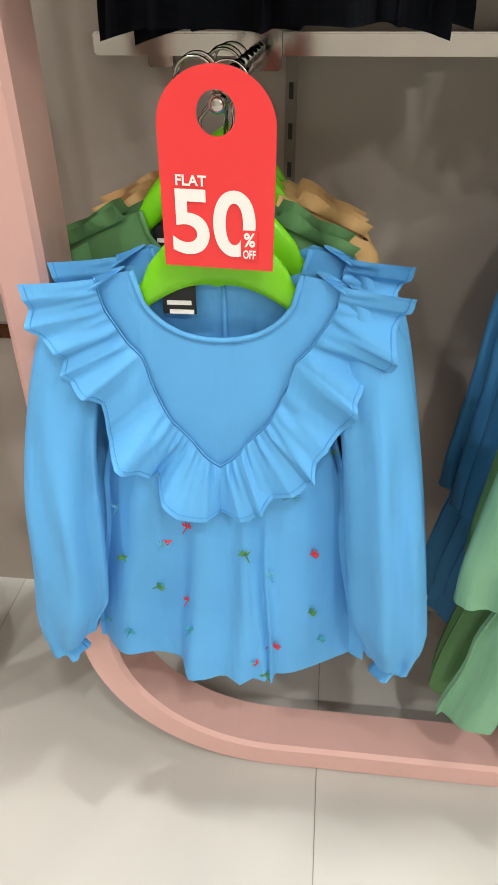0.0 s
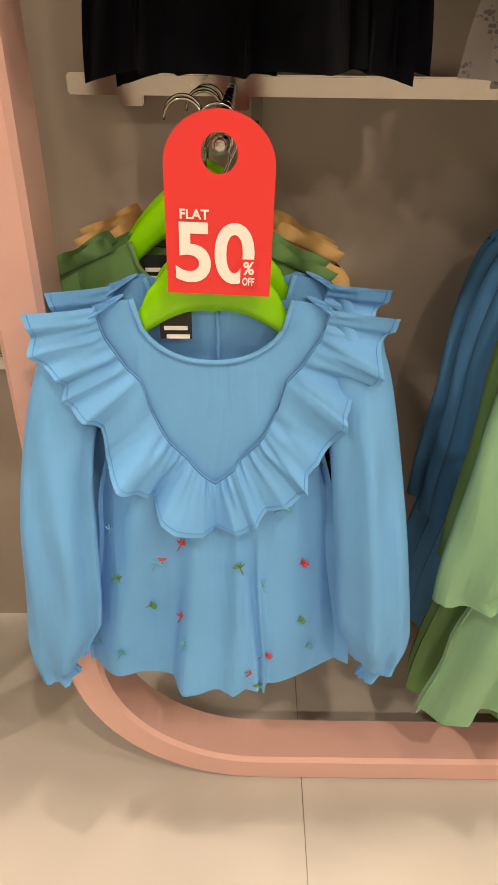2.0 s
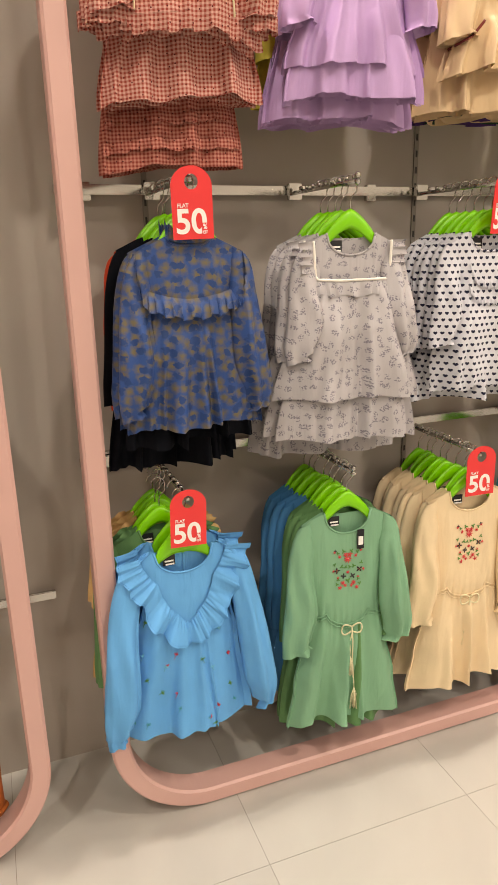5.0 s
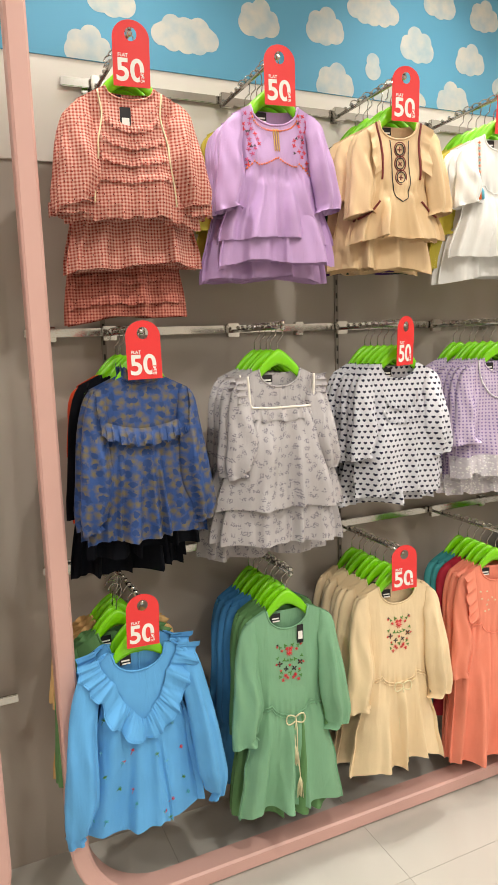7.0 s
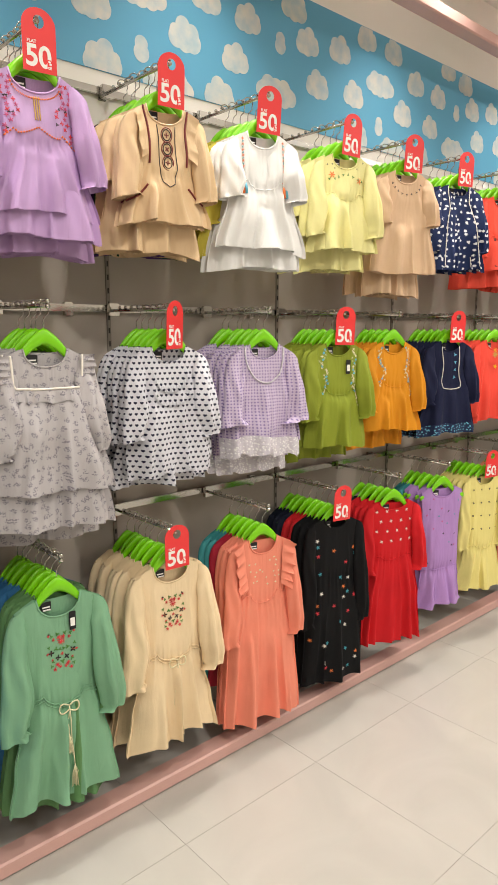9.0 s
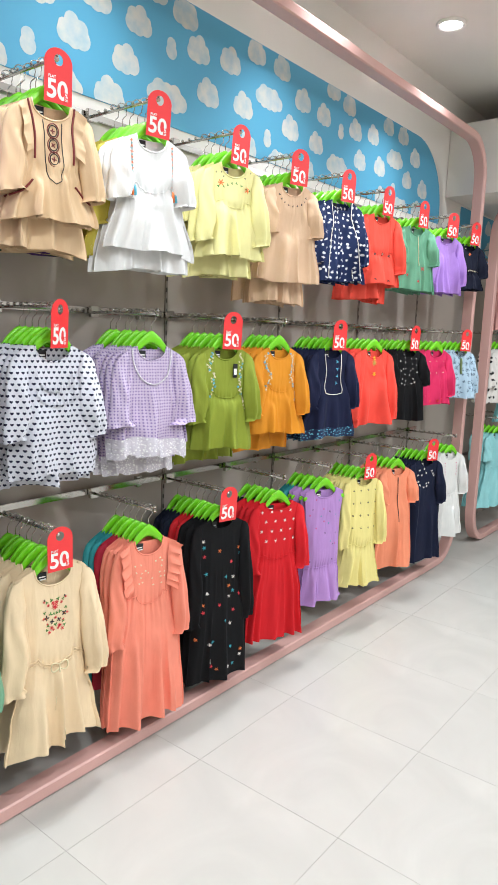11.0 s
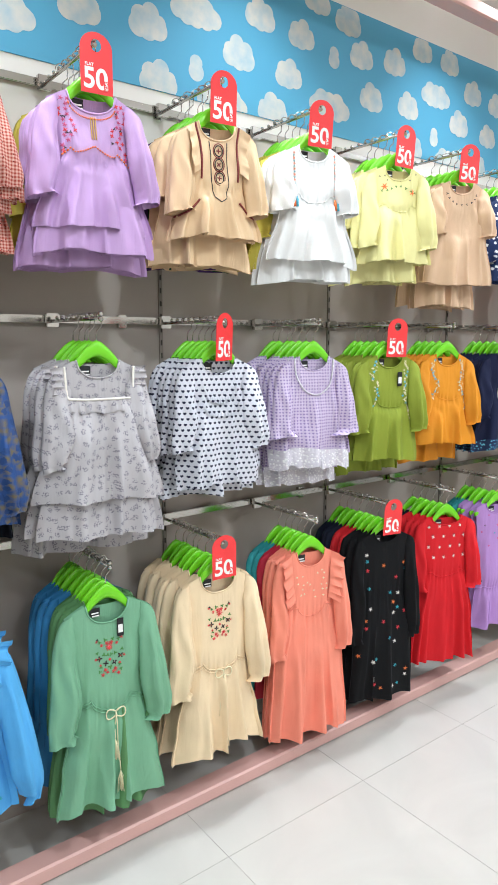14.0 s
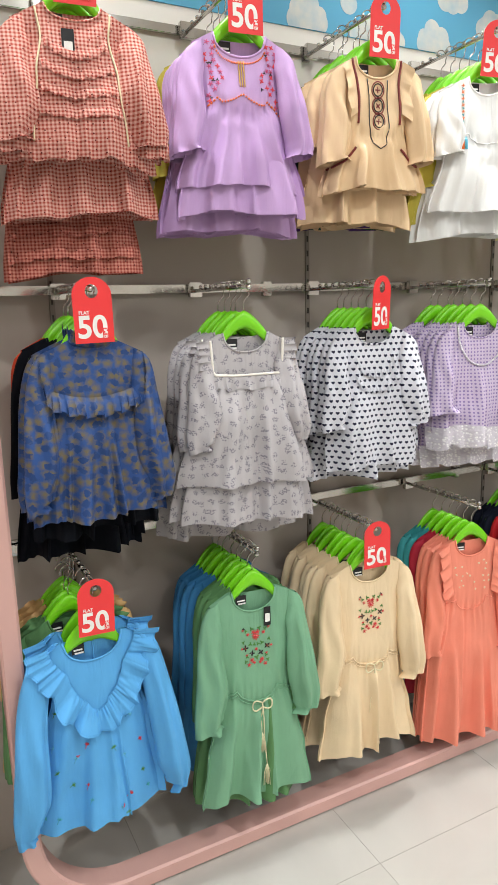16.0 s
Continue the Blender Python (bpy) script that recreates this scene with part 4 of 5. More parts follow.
def purple_top():
    m = fabric("purple_cotton", "#c3a0d0", rough=0.46)
    c = Cut(0.47, sh=0.116, hem=0.17, neck=0.05, nw=0.066, waist=0.275, fold=0.011, k=9, seed=18)
    g = garment("peplum_shirt", "purple cotton top with embroidered bodice and gathered peplum", "top", c, m, dict(length=0.25, w=0.038, cuff=0.034, off=0.05, fwd=-0.012, gather=0.1))
    low = Cut(0.53, sh=0.116, hem=0.172, neck=0.05, nw=0.066, waist=0.275, fold=0.014, k=6, depth=0.03, seed=19)
    part("under_tier", cloth_body(low, 44, 14, 0.5, 1.0), m, g)
    # dashed braid: over the peplum's seam, round the neck and twice down the front
    seam = [(-0.97, c.vw + 0.05), (-0.5, c.vw - 0.03), (0, c.vw - 0.14), (0.5, c.vw - 0.03), (0.97, c.vw + 0.05)]
    for name, sv, lift in (("seam_braid", seam, 0.003), ("neck_braid", [(q / 10 * 0.56, 0.05 + 0.01 * abs(q) / 10) for q in range(-10, 11)], 0.003)):
        pts = track(c, sv, 64, lift)
        bm = bmesh.new()
        for a, b in list(zip(pts, pts[1:]))[::2]:
            tube(bm, [a, b], 0.0022, 5)
        part(name, bm, STITCH["orange"], g, "orange stitched braid")
    for x in (-0.006, 0.0, 0.006):
        part("front_braid", tube(bmesh.new(), track_xz(c, [(x, -0.185), (x, -0.245)], 12, 0.003), 0.0016, 5), STITCH["gold"], g)
    for x0 in (0.062, 0.082):
        a, b, d = vines(c, x0, -0.148, -0.285, 3 + int(x0 * 1000))
        stitched(g, c, "pink", a, 5), stitched(g, c, "red", b, 4), stitched(g, c, "dark", d[::3], 3)
    return g


def tan_top():
    m = fabric("tan_cotton", "#e4c59c", rough=0.45)
    c = Cut(0.455, sh=0.112, hem=0.155, neck=0.05, nw=0.06, waist=0.30, fold=0.013, k=6, seed=21)
    g = garment("kurti", "tan cotton tunic with three embroidered medallions and frilled shoulders", "tunic", c, m, dict(length=0.24, w=0.038, cuff=0.036, off=0.036))
    for r in (0.017, 0.0125):
        for z in (-0.205, -0.245, -0.285):
            p = c.at(*on_front(c, 0.0, z), -1, 0.002)
            ring = [p + Vector((r * math.cos(a), -0.001, r * 1.2 * math.sin(a))) for a in (2 * math.pi * k / 24 for k in range(25))]
            part("medallion", tube(bmesh.new(), ring, 0.0016, 5, cap=False), STITCH["maroon" if r > 0.015 else "dark"], g)
    stitched(g, c, "maroon", [(0, z, 0.009) for z in (-0.205, -0.245, -0.285)], 4)
    part("placket_line", cord(c, [(-0.26, 0.03), (-0.26, 0.45), (-0.16, 0.60), (0, 0.64), (0.16, 0.60), (0.26, 0.45), (0.26, 0.03)], 0.0013, 50, 0.002), STITCH["dark"], g)
    for i, sg in enumerate((-1, 1)):
        ln = [(sg * 0.62, 0.0), (sg * 0.56, 0.3), (sg * 0.56, 0.5)]
        part("braid", cord(c, ln, 0.003, 30, 0.003), STITCH["maroon"], g, "maroon braid")
        part("shoulder_frill", frill(track(c, [(sg * 0.66, 0.0), (sg * 0.62, 0.2), (sg * 0.6, 0.42)], 30, 0.003), 0.034, 3, 0.006, 0.006, down=(sg * 0.75, -0.05, -0.5), seed=i), m, g)
        part("pocket_braid", cord(c, [(sg * 0.55, 0.68), (sg * 0.75, 0.76), (sg * 0.97, 0.78)], 0.003, 20, 0.003), STITCH["maroon"], g)
    return g


def gingham_top():
    m = fabric("red_gingham", "#e2b3a4", "#a4453a", "gingham", 0.78, "#6a221c", rough=0.8)
    c = Cut(0.405, sh=0.128, hem=0.165, neck=0.03, nw=0.06, fold=0.008, k=6, seed=23)
    g = garment("gingham_shirt", "red and white gingham top with ruffled tiers and puff sleeves", "top", c, m, dict(length=0.25, w=0.05, cuff=0.036, off=0.05, fwd=-0.012, gather=0.12))
    for v in (0.24, 0.40, 0.56, 0.72):
        part("frill", frill(track(c, [(-0.55, v), (0, v + 0.02), (0.55, v)], 30, 0.003), 0.018, 15, 0.005, 0.004, down=(0, -0.1, -1)), m, g)
    for sg in (-1, 1):
        part("lace_line", cord(c, [(sg * 0.60, 0.01), (sg * 0.58, 0.98)], 0.0022, 30, 0.003), STITCH["cream"], g)
        p = c.at(sg * 0.99, 0.0) + Vector((sg * 0.025, -0.01, -0.235))
        part("cuff_frill", frill([p + Vector((0.042 * math.cos(a), 0.022 * math.sin(a), 0)) for a in (2 * math.pi * k / 20 for k in range(21))], 0.03, 9, 0.008, 0.0, down=(0, 0, -1)), m, g, "gathered cuff frill")
    part("hem_frill", frill(track(c, [(-0.98, 0.985), (0, 0.985), (0.98, 0.985)], 40, 0.0), 0.035, 11, 0.01, 0.0, down=(0, 0.1, -1)), m, g)
    swing_label(g, c, -0.015, -0.175, 0.026, 0.07)
    return g


USED = set()
FINE = ("print_bar", "embroid", "stitched", "medallion", "swing", "sticker", "tassel", "bow", "cord")


def put(template, m, bare=False):
    """The template itself on its first use, a copy after that; bare copies, which hang behind, have no stitching."""
    if template.name not in USED:
        USED.add(template.name)
        template.matrix_basis = m
        return template
    ob = copy_thing(template, m)
    if bare:
        for o in [o for o in ob.children_recursive if o.name.startswith(FINE)]:
            bpy.data.objects.remove(o)
    return ob


def hang_at(x, z, templates, yaw=-10.0, tag=False, step=0.036, seed=0, low=0, tag_yaw=None, gap=0.0):
    """Hang garments on an arm, the first at its outer end. templates: a list of (garment, count); the first low hang on the deeper hanger."""
    r = random.Random(seed)
    put(ARM, pose(x, TIP_Y, z))
    k = 0
    for g, n, *shift in templates:
        for _ in range(n):
            yw = yaw * (1.0 - 0.09 * k) + r.uniform(-4, 4) if k else yaw
            m = pose(x + (r.uniform(-0.007, 0.007) if k else 0) + sum(shift), TIP_Y + 0.03 + step * k + (gap if k else 0), z, 0, r.uniform(-1.5, 1.5) if k else 0, yw)
            put(g, m, bare=k > 0)
            put(HANGER_LOW if k < low else HANGER, m)
            k += 1
    if tag:
        put(TAG, pose(x, TIP_Y - 0.012, z + 0.002, 3, r.uniform(-2, 2), (yaw * 0.8 + r.uniform(-8, 8)) if tag_yaw is None else tag_yaw))


def hang(row, col, templates, **kw):
    hang_at(COLUMNS[row][col], ROWS[row], templates, seed=100 * row + col, **kw)


def stock():
    fb = fabric
    # bottom row
    blue = blue_blouse()
    green, gc = tie_dress("#7fae8c", "green_cotton", -0.262, 0.752, 0.425, 31, "sage green cotton dress with folk embroidery and tasselled waist cord", True)
    swing_label(green, gc, 0.035, -0.17)
    cream, _ = tie_dress("#ecd4ae", "cream_cotton", -0.258, 0.735, 0.425, 32, "cream cotton dress with folk embroidery and a tied waist cord", True)
    orange, star, red = orange_dress(), star_dress(), red_dress()
    def gathered(g, c):
        for i, sg in enumerate((-1, 1)):
            line = [c.at(sg * (0.5 + 0.5 * k / 20), 0.0, -1, 0.002) for k in range(21)]
            part("shoulder_gather", frill(line, 0.015, 2, 0.007, 0.003, down=(sg * 0.45, 0.25, 0.8), seed=i + 3), g.children[0].data.materials[0], g, "gathered puffed shoulder")
    tanb, tbc = simple("plain_tunic", "light tan cotton tunic hanging behind others", "tunic", 0.60, fb("tan_plain", "#d2ab74"), 41, dict(SHORT), hem=0.19, sh=0.145)
    greenb, _ = simple("plain_dress", "dull green cotton dress hanging behind others", "dress", 0.78, fb("dull_green", "#5f8a58"), 42, dict(LONG), hem=0.17)
    greent, gtc = simple("plain_tunic", "dull green cotton tunic hanging behind others", "tunic", 0.62, fb("dull_green_tunic", "#5f8a58"), 42, dict(LONG), hem=0.17, sh=0.145)
    gathered(tanb, tbc), gathered(greent, gtc)
    blueb, _ = simple("plain_dress", "steel-blue cotton dress hanging behind others", "dress", 0.74, fb("steel_blue", "#3f7fb3"), 43, dict(LONG), hem=0.165)
    teal, _ = simple("plain_dress", "teal cotton dress hanging behind others", "dress", 0.70, fb("teal", "#3c8f93"), 44, dict(SHORT))
    wine, _ = simple("plain_dress", "crimson cotton dress hanging behind others", "dress", 0.72, fb("crimson", "#a82338"), 45, dict(SHORT))
    navyb, _ = simple("plain_dress", "dark navy cotton dress hanging behind others", "dress", 0.72, fb("dark_navy", "#151a2c", rough=0.8), 46, dict(LONG))
    redb, _ = simple("plain_dress", "plain red jersey dress hanging behind others", "dress", 0.78, fb("plain_red", "#c21f26"), 47, dict(LONG))
    lilac, lc = simple("sleeveless_dress", "lilac sleeveless cotton dress with stitched sprigs and frilled hem", "dress", 0.72, fb("lilac", "#b48ccb"), 48, None, hem=0.15, waist=0.52, nw=0.07)
    for th, sd in (("dark", 1), ("teal", 2), ("pink", 3)):
        stitched(lilac, lc, th, [(x, z, 0.006) for x, z in spread(lc, 7, sd, 0.1, -0.18, -0.5)], 4)
    yellow, yc = simple("sprigged_dress", "pale yellow cotton dress with rows of stitched sprigs", "dress", 0.74, fb("pale_yellow", "#ecdf8f"), 49, dict(LONG), hem=0.165, waist=0.5)
    stitched(yellow, yc, "dark", [(x, z, 0.007) for z in (-0.2, -0.27, -0.34, -0.41) for x in (-0.07, -0.02, 0.03, 0.08)], 4)
    peach, pc = simple("peach_dress", "peach cotton dress with a tasselled cord at the neck", "dress", 0.74, fb("peach", "#ee9470"), 50, dict(SHORT), hem=0.15)
    part("neck_cord", cord(pc, [(0.0, 0.02), (0.05, 0.5)], 0.002, 20, 0.004), STITCH["dark"], peach)
    navy, nc = simple("navy_dress", "navy cotton dress with white stitched bodice", "dress", 0.80, fb("navy", "#151b33", rough=0.8), 51, dict(THREEQ), hem=0.17)
    stitched(navy, nc, "white", [(x, z, 0.009) for x, z in spread(nc, 14, 6, 0.07, -0.18, -0.32)], 4)
    white, wc = simple("white_dress", "white cotton dress with pink stitched sleeve cuffs", "dress", 0.72, fb("white_cotton", "#e3e2de"), 52, dict(THREEQ), hem=0.165, waist=0.40)
    stitched(white, wc, "pink", [(sx * 0.05, -0.2 - 0.02 * k, 0.006) for sx in (-1, 1) for k in range(5)], 5)
    hang(0, 0, [(blue, 2, -0.01), (greent, 2, -0.04), (tanb, 3, -0.03)], yaw=1, tag=True, low=2, tag_yaw=-2, gap=0.03, step=0.033)
    hang(0, 1, [(green, 1), (greenb, 3), (blueb, 4)], yaw=-6)
    hang(0, 2, [(cream, 8)], yaw=-8, tag=True)
    hang(0, 3, [(orange, 3), (wine, 1), (teal, 2)], yaw=-14)
    hang(0, 4, [(star, 3), (redb, 2), (navyb, 3)], yaw=-18, tag=True)
    hang(0, 5, [(red, 4), (navyb, 2)], yaw=-22)
    hang(0, 6, [(lilac, 4), (teal, 2)], yaw=-22)
    hang(0, 7, [(yellow, 6)], yaw=-22, tag=True)
    hang(0, 8, [(peach, 6)], yaw=-22)
    hang(0, 9, [(navy, 6)], yaw=-24, tag=True)
    hang(0, 10, [(white, 5)], yaw=-24)
    # middle row
    gold, grey, heart, lav = gold_blouse(), grey_dress(), heart_top(), lavender_top()
    goldn, _ = simple("plain_blouse", "dark navy blouse hanging behind a printed one", "blouse", 0.68, fb("ink_navy", "#090c16", rough=0.92, sheen=0.0), 60, dict(LONG), hem=0.162, fold=0.02, k=12)
    goldm, _ = simple("plain_blouse", "shorter dark navy blouse hanging behind a printed one", "blouse", 0.60, fb("ink_navy_short", "#090c16", rough=0.92, sheen=0.0), 59, dict(LONG), hem=0.158, fold=0.016, k=11)
    redo, _ = simple("plain_blouse", "orange-red blouse hanging at the back", "blouse", 0.54, fb("orange_red", "#cf4a2c"), 61, dict(SHORT))
    olive, oc = simple("vine_tunic", "olive green tunic with pale stitched vines and pockets", "tunic", 0.53, fb("olive", "#8a9630"), 62, dict(THREEQ), hem=0.15, waist=0.30, fold=0.012)
    a, b, d = vines(oc, 0.065, -0.15, -0.37, 5)
    stitched(olive, oc, "cream", a + d, 4), stitched(olive, oc, "sky", b, 5)
    swing_label(olive, oc, 0.04, -0.19)
    must, mc = simple("vine_tunic", "mustard yellow tunic with pale stitched vines", "tunic", 0.50, fb("mustard", "#de9220"), 63, dict(THREEQ), hem=0.165, waist=0.29)
    a, b, d = vines(mc, 0.065, -0.15, -0.35, 6)
    stitched(must, mc, "cream", a + d, 4), stitched(must, mc, "sky", b, 5)
    mustl, _ = simple("plain_tunic", "longer mustard tunic hanging behind", "tunic", 0.58, fb("mustard_dark", "#d58a1e"), 64, dict(THREEQ), hem=0.16)
    check = fb("blue_border", "#22304f", "#6fb4cf", "stars", 0.55)
    nav, vc = simple("bordered_dress", "navy dress with white-piped bib and patterned blue border", "dress", 0.56, fb("navy_mid", "#171c3a", rough=0.8), 65, dict(THREEQ), hem=0.17, band=(check, 0.05))
    part("bib_piping", cord(vc, [(-0.42, 0.0), (-0.42, 0.42), (-0.38, 0.46), (0.38, 0.46), (0.42, 0.42), (0.42, 0.0)], 0.0022, 60, 0.003), STITCH["white"], nav, "white piping round the bib")
    stitched(nav, vc, "sky", [(0.025, -0.19 - 0.035 * k, 0.009) for k in range(4)], 3)
    coral, kc = simple("tassel_dress", "coral red dress with yellow tassels at the neck", "dress", 0.53, fb("coral", "#ee4f40"), 66, dict(LONG), hem=0.155, fold=0.014)
    stitched(coral, kc, "yellow", [(0, -0.15, 0.014), (0, -0.26, 0.014)], 7)
    stitched(coral, kc, "gold", [(0, -0.2, 0.02)], 9)
    blk, bc = simple("sequin_dress", "black dress with silver stitched flowers on the chest", "dress", 0.53, fb("black_mid", "#0f0f11", rough=0.85, sheen=0.0), 67, dict(SHORT), hem=0.15, dip=0.015)
    stitched(blk, bc, "white", [(x, z, 0.006) for x, z in spread(bc, 22, 7, 0.07, -0.17, -0.33)], 3)
    mag, gc2 = simple("magenta_tunic", "magenta cotton tunic with stitched dots and flower hem", "tunic", 0.47, fb("magenta", "#d12a5e"), 68, dict(THREEQ), hem=0.15)
    stitched(mag, gc2, "cream", [(x, z, 0.005) for z in (-0.2, -0.27) for x in (-0.06, 0, 0.06)], 5)
    stitched(mag, gc2, "red", [(-0.06 + 0.03 * k, -0.445, 0.012) for k in range(5)], 6)
    pale, ac = simple("pale_print_shirt", "pale blue printed top with a green neck scarf", "top", 0.45, fb("pale_blue_print", "#b3cadb", "#4d5a70", "ditsy", 1.3), 69, dict(THREEQ), hem=0.16)
    part("neck_scarf", cord(ac, [(0.0, 0.02), (0.03, 0.4)], 0.008, 20, 0.006), fb("scarf_green", "#7a8a5c"), pale)
    hang(1, 0, [(gold, 2), (goldm, 2), (goldn, 2), (redo, 1)], yaw=-4, tag=True, step=0.041)
    def behind(name, label, cat, L, src, seed, hem=0.17, sl=THREEQ):
        return simple(name, label, cat, L, src.children[0].data.materials[0], seed, dict(sl), hem=hem, fold=0.017)
    grey2, _ = behind("floral_dress", "longer pale grey floral dress hanging behind", "dress", 0.68, grey, 110, 0.19)
    heart2, _ = behind("heart_print_tunic", "longer white tunic printed with navy hearts hanging behind", "tunic", 0.565, heart, 111, 0.165)
    olive2, _ = behind("plain_tunic", "longer olive green tunic hanging behind", "tunic", 0.59, olive, 112, 0.15)
    lav2, l2 = behind("lace_hem_tunic", "longer lavender dotted tunic with white lace hem hanging behind", "tunic", 0.53, lav, 113, 0.155)
    part("lace_hem", frill(track(l2, [(-0.99, 0.96), (0, 0.965), (0.99, 0.96)], 40, 0.004), 0.066, 7, 0.008, 0.002, down=(0, 0, -1)), LACE, lav2, "white lace hem")
    hang(1, 1, [(grey, 3), (grey2, 2)], yaw=-6)
    hang(1, 2, [(heart, 2), (heart2, 4)], yaw=-14, tag=True, tag_yaw=20)
    hang(1, 3, [(lav, 2), (lav2, 5)], yaw=-16)
    hang(1, 4, [(olive, 3), (olive2, 3)], yaw=-18, tag=True)
    hang(1, 5, [(must, 2), (mustl, 3)], yaw=-18)
    hang(1, 6, [(nav, 6)], yaw=-20, tag=True)
    hang(1, 7, [(coral, 6)], yaw=-22)
    hang(1, 8, [(blk, 6)], yaw=-22, tag=True)
    hang(1, 9, [(mag, 5)], yaw=-22)
    hang(1, 10, [(pale, 5)], yaw=-24, tag=True)
    # top row
    ging, purp, tan = gingham_top(), purple_top(), tan_top()
    wh, hc = simple("white_blouse", "white cotton blouse with stitched braces and bright tassels", "top", 0.50, fb("bright_white", "#efeeec"), 71, dict(SHORT), hem=0.18, waist=0.28)
    for sg in (-1, 1):
        stitched(wh, hc, "orange", [(sg * 0.075, -0.15 - 0.018 * k, 0.006) for k in range(8)], 4)
        stitched(wh, hc, "teal", [(sg * 0.075, -0.159 - 0.018 * k, 0.005) for k in range(8)], 3)
        for i, th in enumerate(("orange", "sky")):
            p = hc.at(*on_front(hc, sg * 0.075, -0.29), -1, 0.006)
            part("tassel", tube(bmesh.new(), [p + Vector((0.01 * i, 0, 0)), p + Vector((0.01 * i, -0.004, -0.012)), p + Vector((0.01 * i, -0.004, -0.035))], [0.002, 0.005, 0.006], 8), STITCH[th], wh, "bright thread tassel")
    yel, ec = simple("yellow_shirt", "pale yellow cotton top with embroidered floral yoke", "top", 0.47, fb("lemon", "#ece5a2"), 72, dict(THREEQ), hem=0.165, waist=0.26)
    stitched(yel, ec, "orange", [(-0.06, -0.2, 0.014), (0.055, -0.215, 0.014)], 6)
    stitched(yel, ec, "green", [(-0.09 + 0.02 * k, -0.205 - 0.01 * math.sin(k), 0.006) for k in range(10)], 3)
    stitched(yel, ec, "dark", [(x, z, 0.004) for x, z in spread(ec, 8, 4, 0.09, -0.14, -0.18)], 3)
    yeld, _ = simple("plain_tunic", "mustard-yellow tunic hanging behind others", "tunic", 0.52, fb("dark_lemon", "#cfc04e"), 73, dict(THREEQ), hem=0.175)
    bei, ic = simple("beige_shirt", "beige cotton top with gathered stitched neckline", "top", 0.52, fb("beige", "#d8b797"), 74, dict(SHORT), hem=0.165, dip=0.02)
    stitched(bei, ic, "dark", [(0.07 * math.sin(a), -0.165 - 0.05 * math.cos(a), 0.006) for a in (radians(-80 + 20 * k) for k in range(9))], 3)
    ndot, dc = simple("dotted_shirt", "navy top printed with white dots and piped tiers", "top", 0.50, fb("navy_dots", "#1b2a55", "#e8e8ee", "stars", 1.15), 75, dict(THREEQ), hem=0.165)
    for sg in (-1, 1):
        part("piping", cord(dc, [(sg * 0.5, 0.02), (sg * 0.5, 0.97)], 0.0018, 30, 0.003), STITCH["white"], ndot, "white piping")
    cor, rc = simple("coral_shirt", "coral cotton top with stitched square motifs along its tiers", "top", 0.48, fb("coral_shirt", "#ec5442"), 76, dict(THREEQ), hem=0.16, waist=0.31)
    stitched(cor, rc, "dark", [(-0.1 + 0.05 * k, -0.33, 0.01) for k in range(5)] + [(-0.1 + 0.05 * k, -0.46, 0.01) for k in range(5)], 4)
    stitched(cor, rc, "cream", [(-0.1 + 0.05 * k, -0.33, 0.005) for k in range(5)], 4)
    grn, nc2 = simple("green_shirt", "soft green cotton top with red tassels", "top", 0.48, fb("soft_green", "#6ea384"), 77, dict(SHORT), hem=0.16)
    part("neck_cord", cord(nc2, [(0.02, 0.02), (0.05, 0.55)], 0.002, 20, 0.004), STITCH["cream"], grn)
    stitched(grn, nc2, "red", [(0.03, -0.36, 0.012), (-0.06, -0.4, 0.009), (0.0, -0.43, 0.009)], 6)
    vio, _ = simple("violet_shirt", "violet cotton top with a pleated front", "top", 0.47, fb("violet", "#a67fcb"), 78, dict(THREEQ), hem=0.155)
    nvt, tc = simple("navy_peplum", "dark navy top with an orange neck tassel and stitched waist", "top", 0.42, fb("navy_shirt", "#13172a", rough=0.8), 79, dict(SHORT), hem=0.165, waist=0.30)
    stitched(nvt, tc, "orange", [(0, -0.19, 0.013)], 6)
    stitched(nvt, tc, "cream", [(-0.1 + 0.02 * k, -0.3, 0.007) for k in range(11)], 4)
    dgr, _ = simple("plain_tunic", "dark green tunic hanging at the back", "tunic", 0.53, fb("bottle_green", "#274a35"), 80, dict(SHORT))
    plum, _ = simple("plain_tunic", "deep purple tunic hanging at the back", "tunic", 0.53, fb("plum", "#4d2f6a"), 81, dict(SHORT))
    def longer(name, label, cat, L, src, seed, hem=0.17, sl=SHORT):
        return simple(name, label, cat, L, src.children[0].data.materials[0], seed, dict(sl), hem=hem)[0]
    deep = fb("red_gingham_deep", "#cf8d7d", "#8f3b31", "gingham", 0.78, "#5a1c17", rough=0.8)
    ging2 = longer("gingham_dress", "red and white gingham dress hanging behind shorter tops", "dress", 0.54, ging, 82, 0.175)
    ging3, g3 = simple("gingham_dress", "longer deep red gingham dress with frilled tiers hanging at the back", "dress", 0.665, deep, 83, dict(SHORT), hem=0.165)
    for v in (0.55, 0.66, 0.77, 0.88):
        part("frill", frill(track(g3, [(-0.97, v), (0, v + 0.01), (0.97, v)], 40, 0.004), 0.024, 16, 0.006, 0.004, down=(0, -0.1, -1)), deep, ging3)
    purp2 = longer("purple_tunic", "plain purple cotton tunic hanging behind", "tunic", 0.565, purp, 84, 0.185)
    tan2 = longer("tan_tunic", "plain tan cotton tunic hanging behind", "tunic", 0.535, tan, 85, 0.17)
    wh2 = longer("white_tunic", "plain white cotton tunic hanging behind", "tunic", 0.56, wh, 86, 0.175)
    yel2 = longer("yellow_tunic", "plain pale yellow tunic hanging behind", "tunic", 0.54, yel, 87, 0.16)
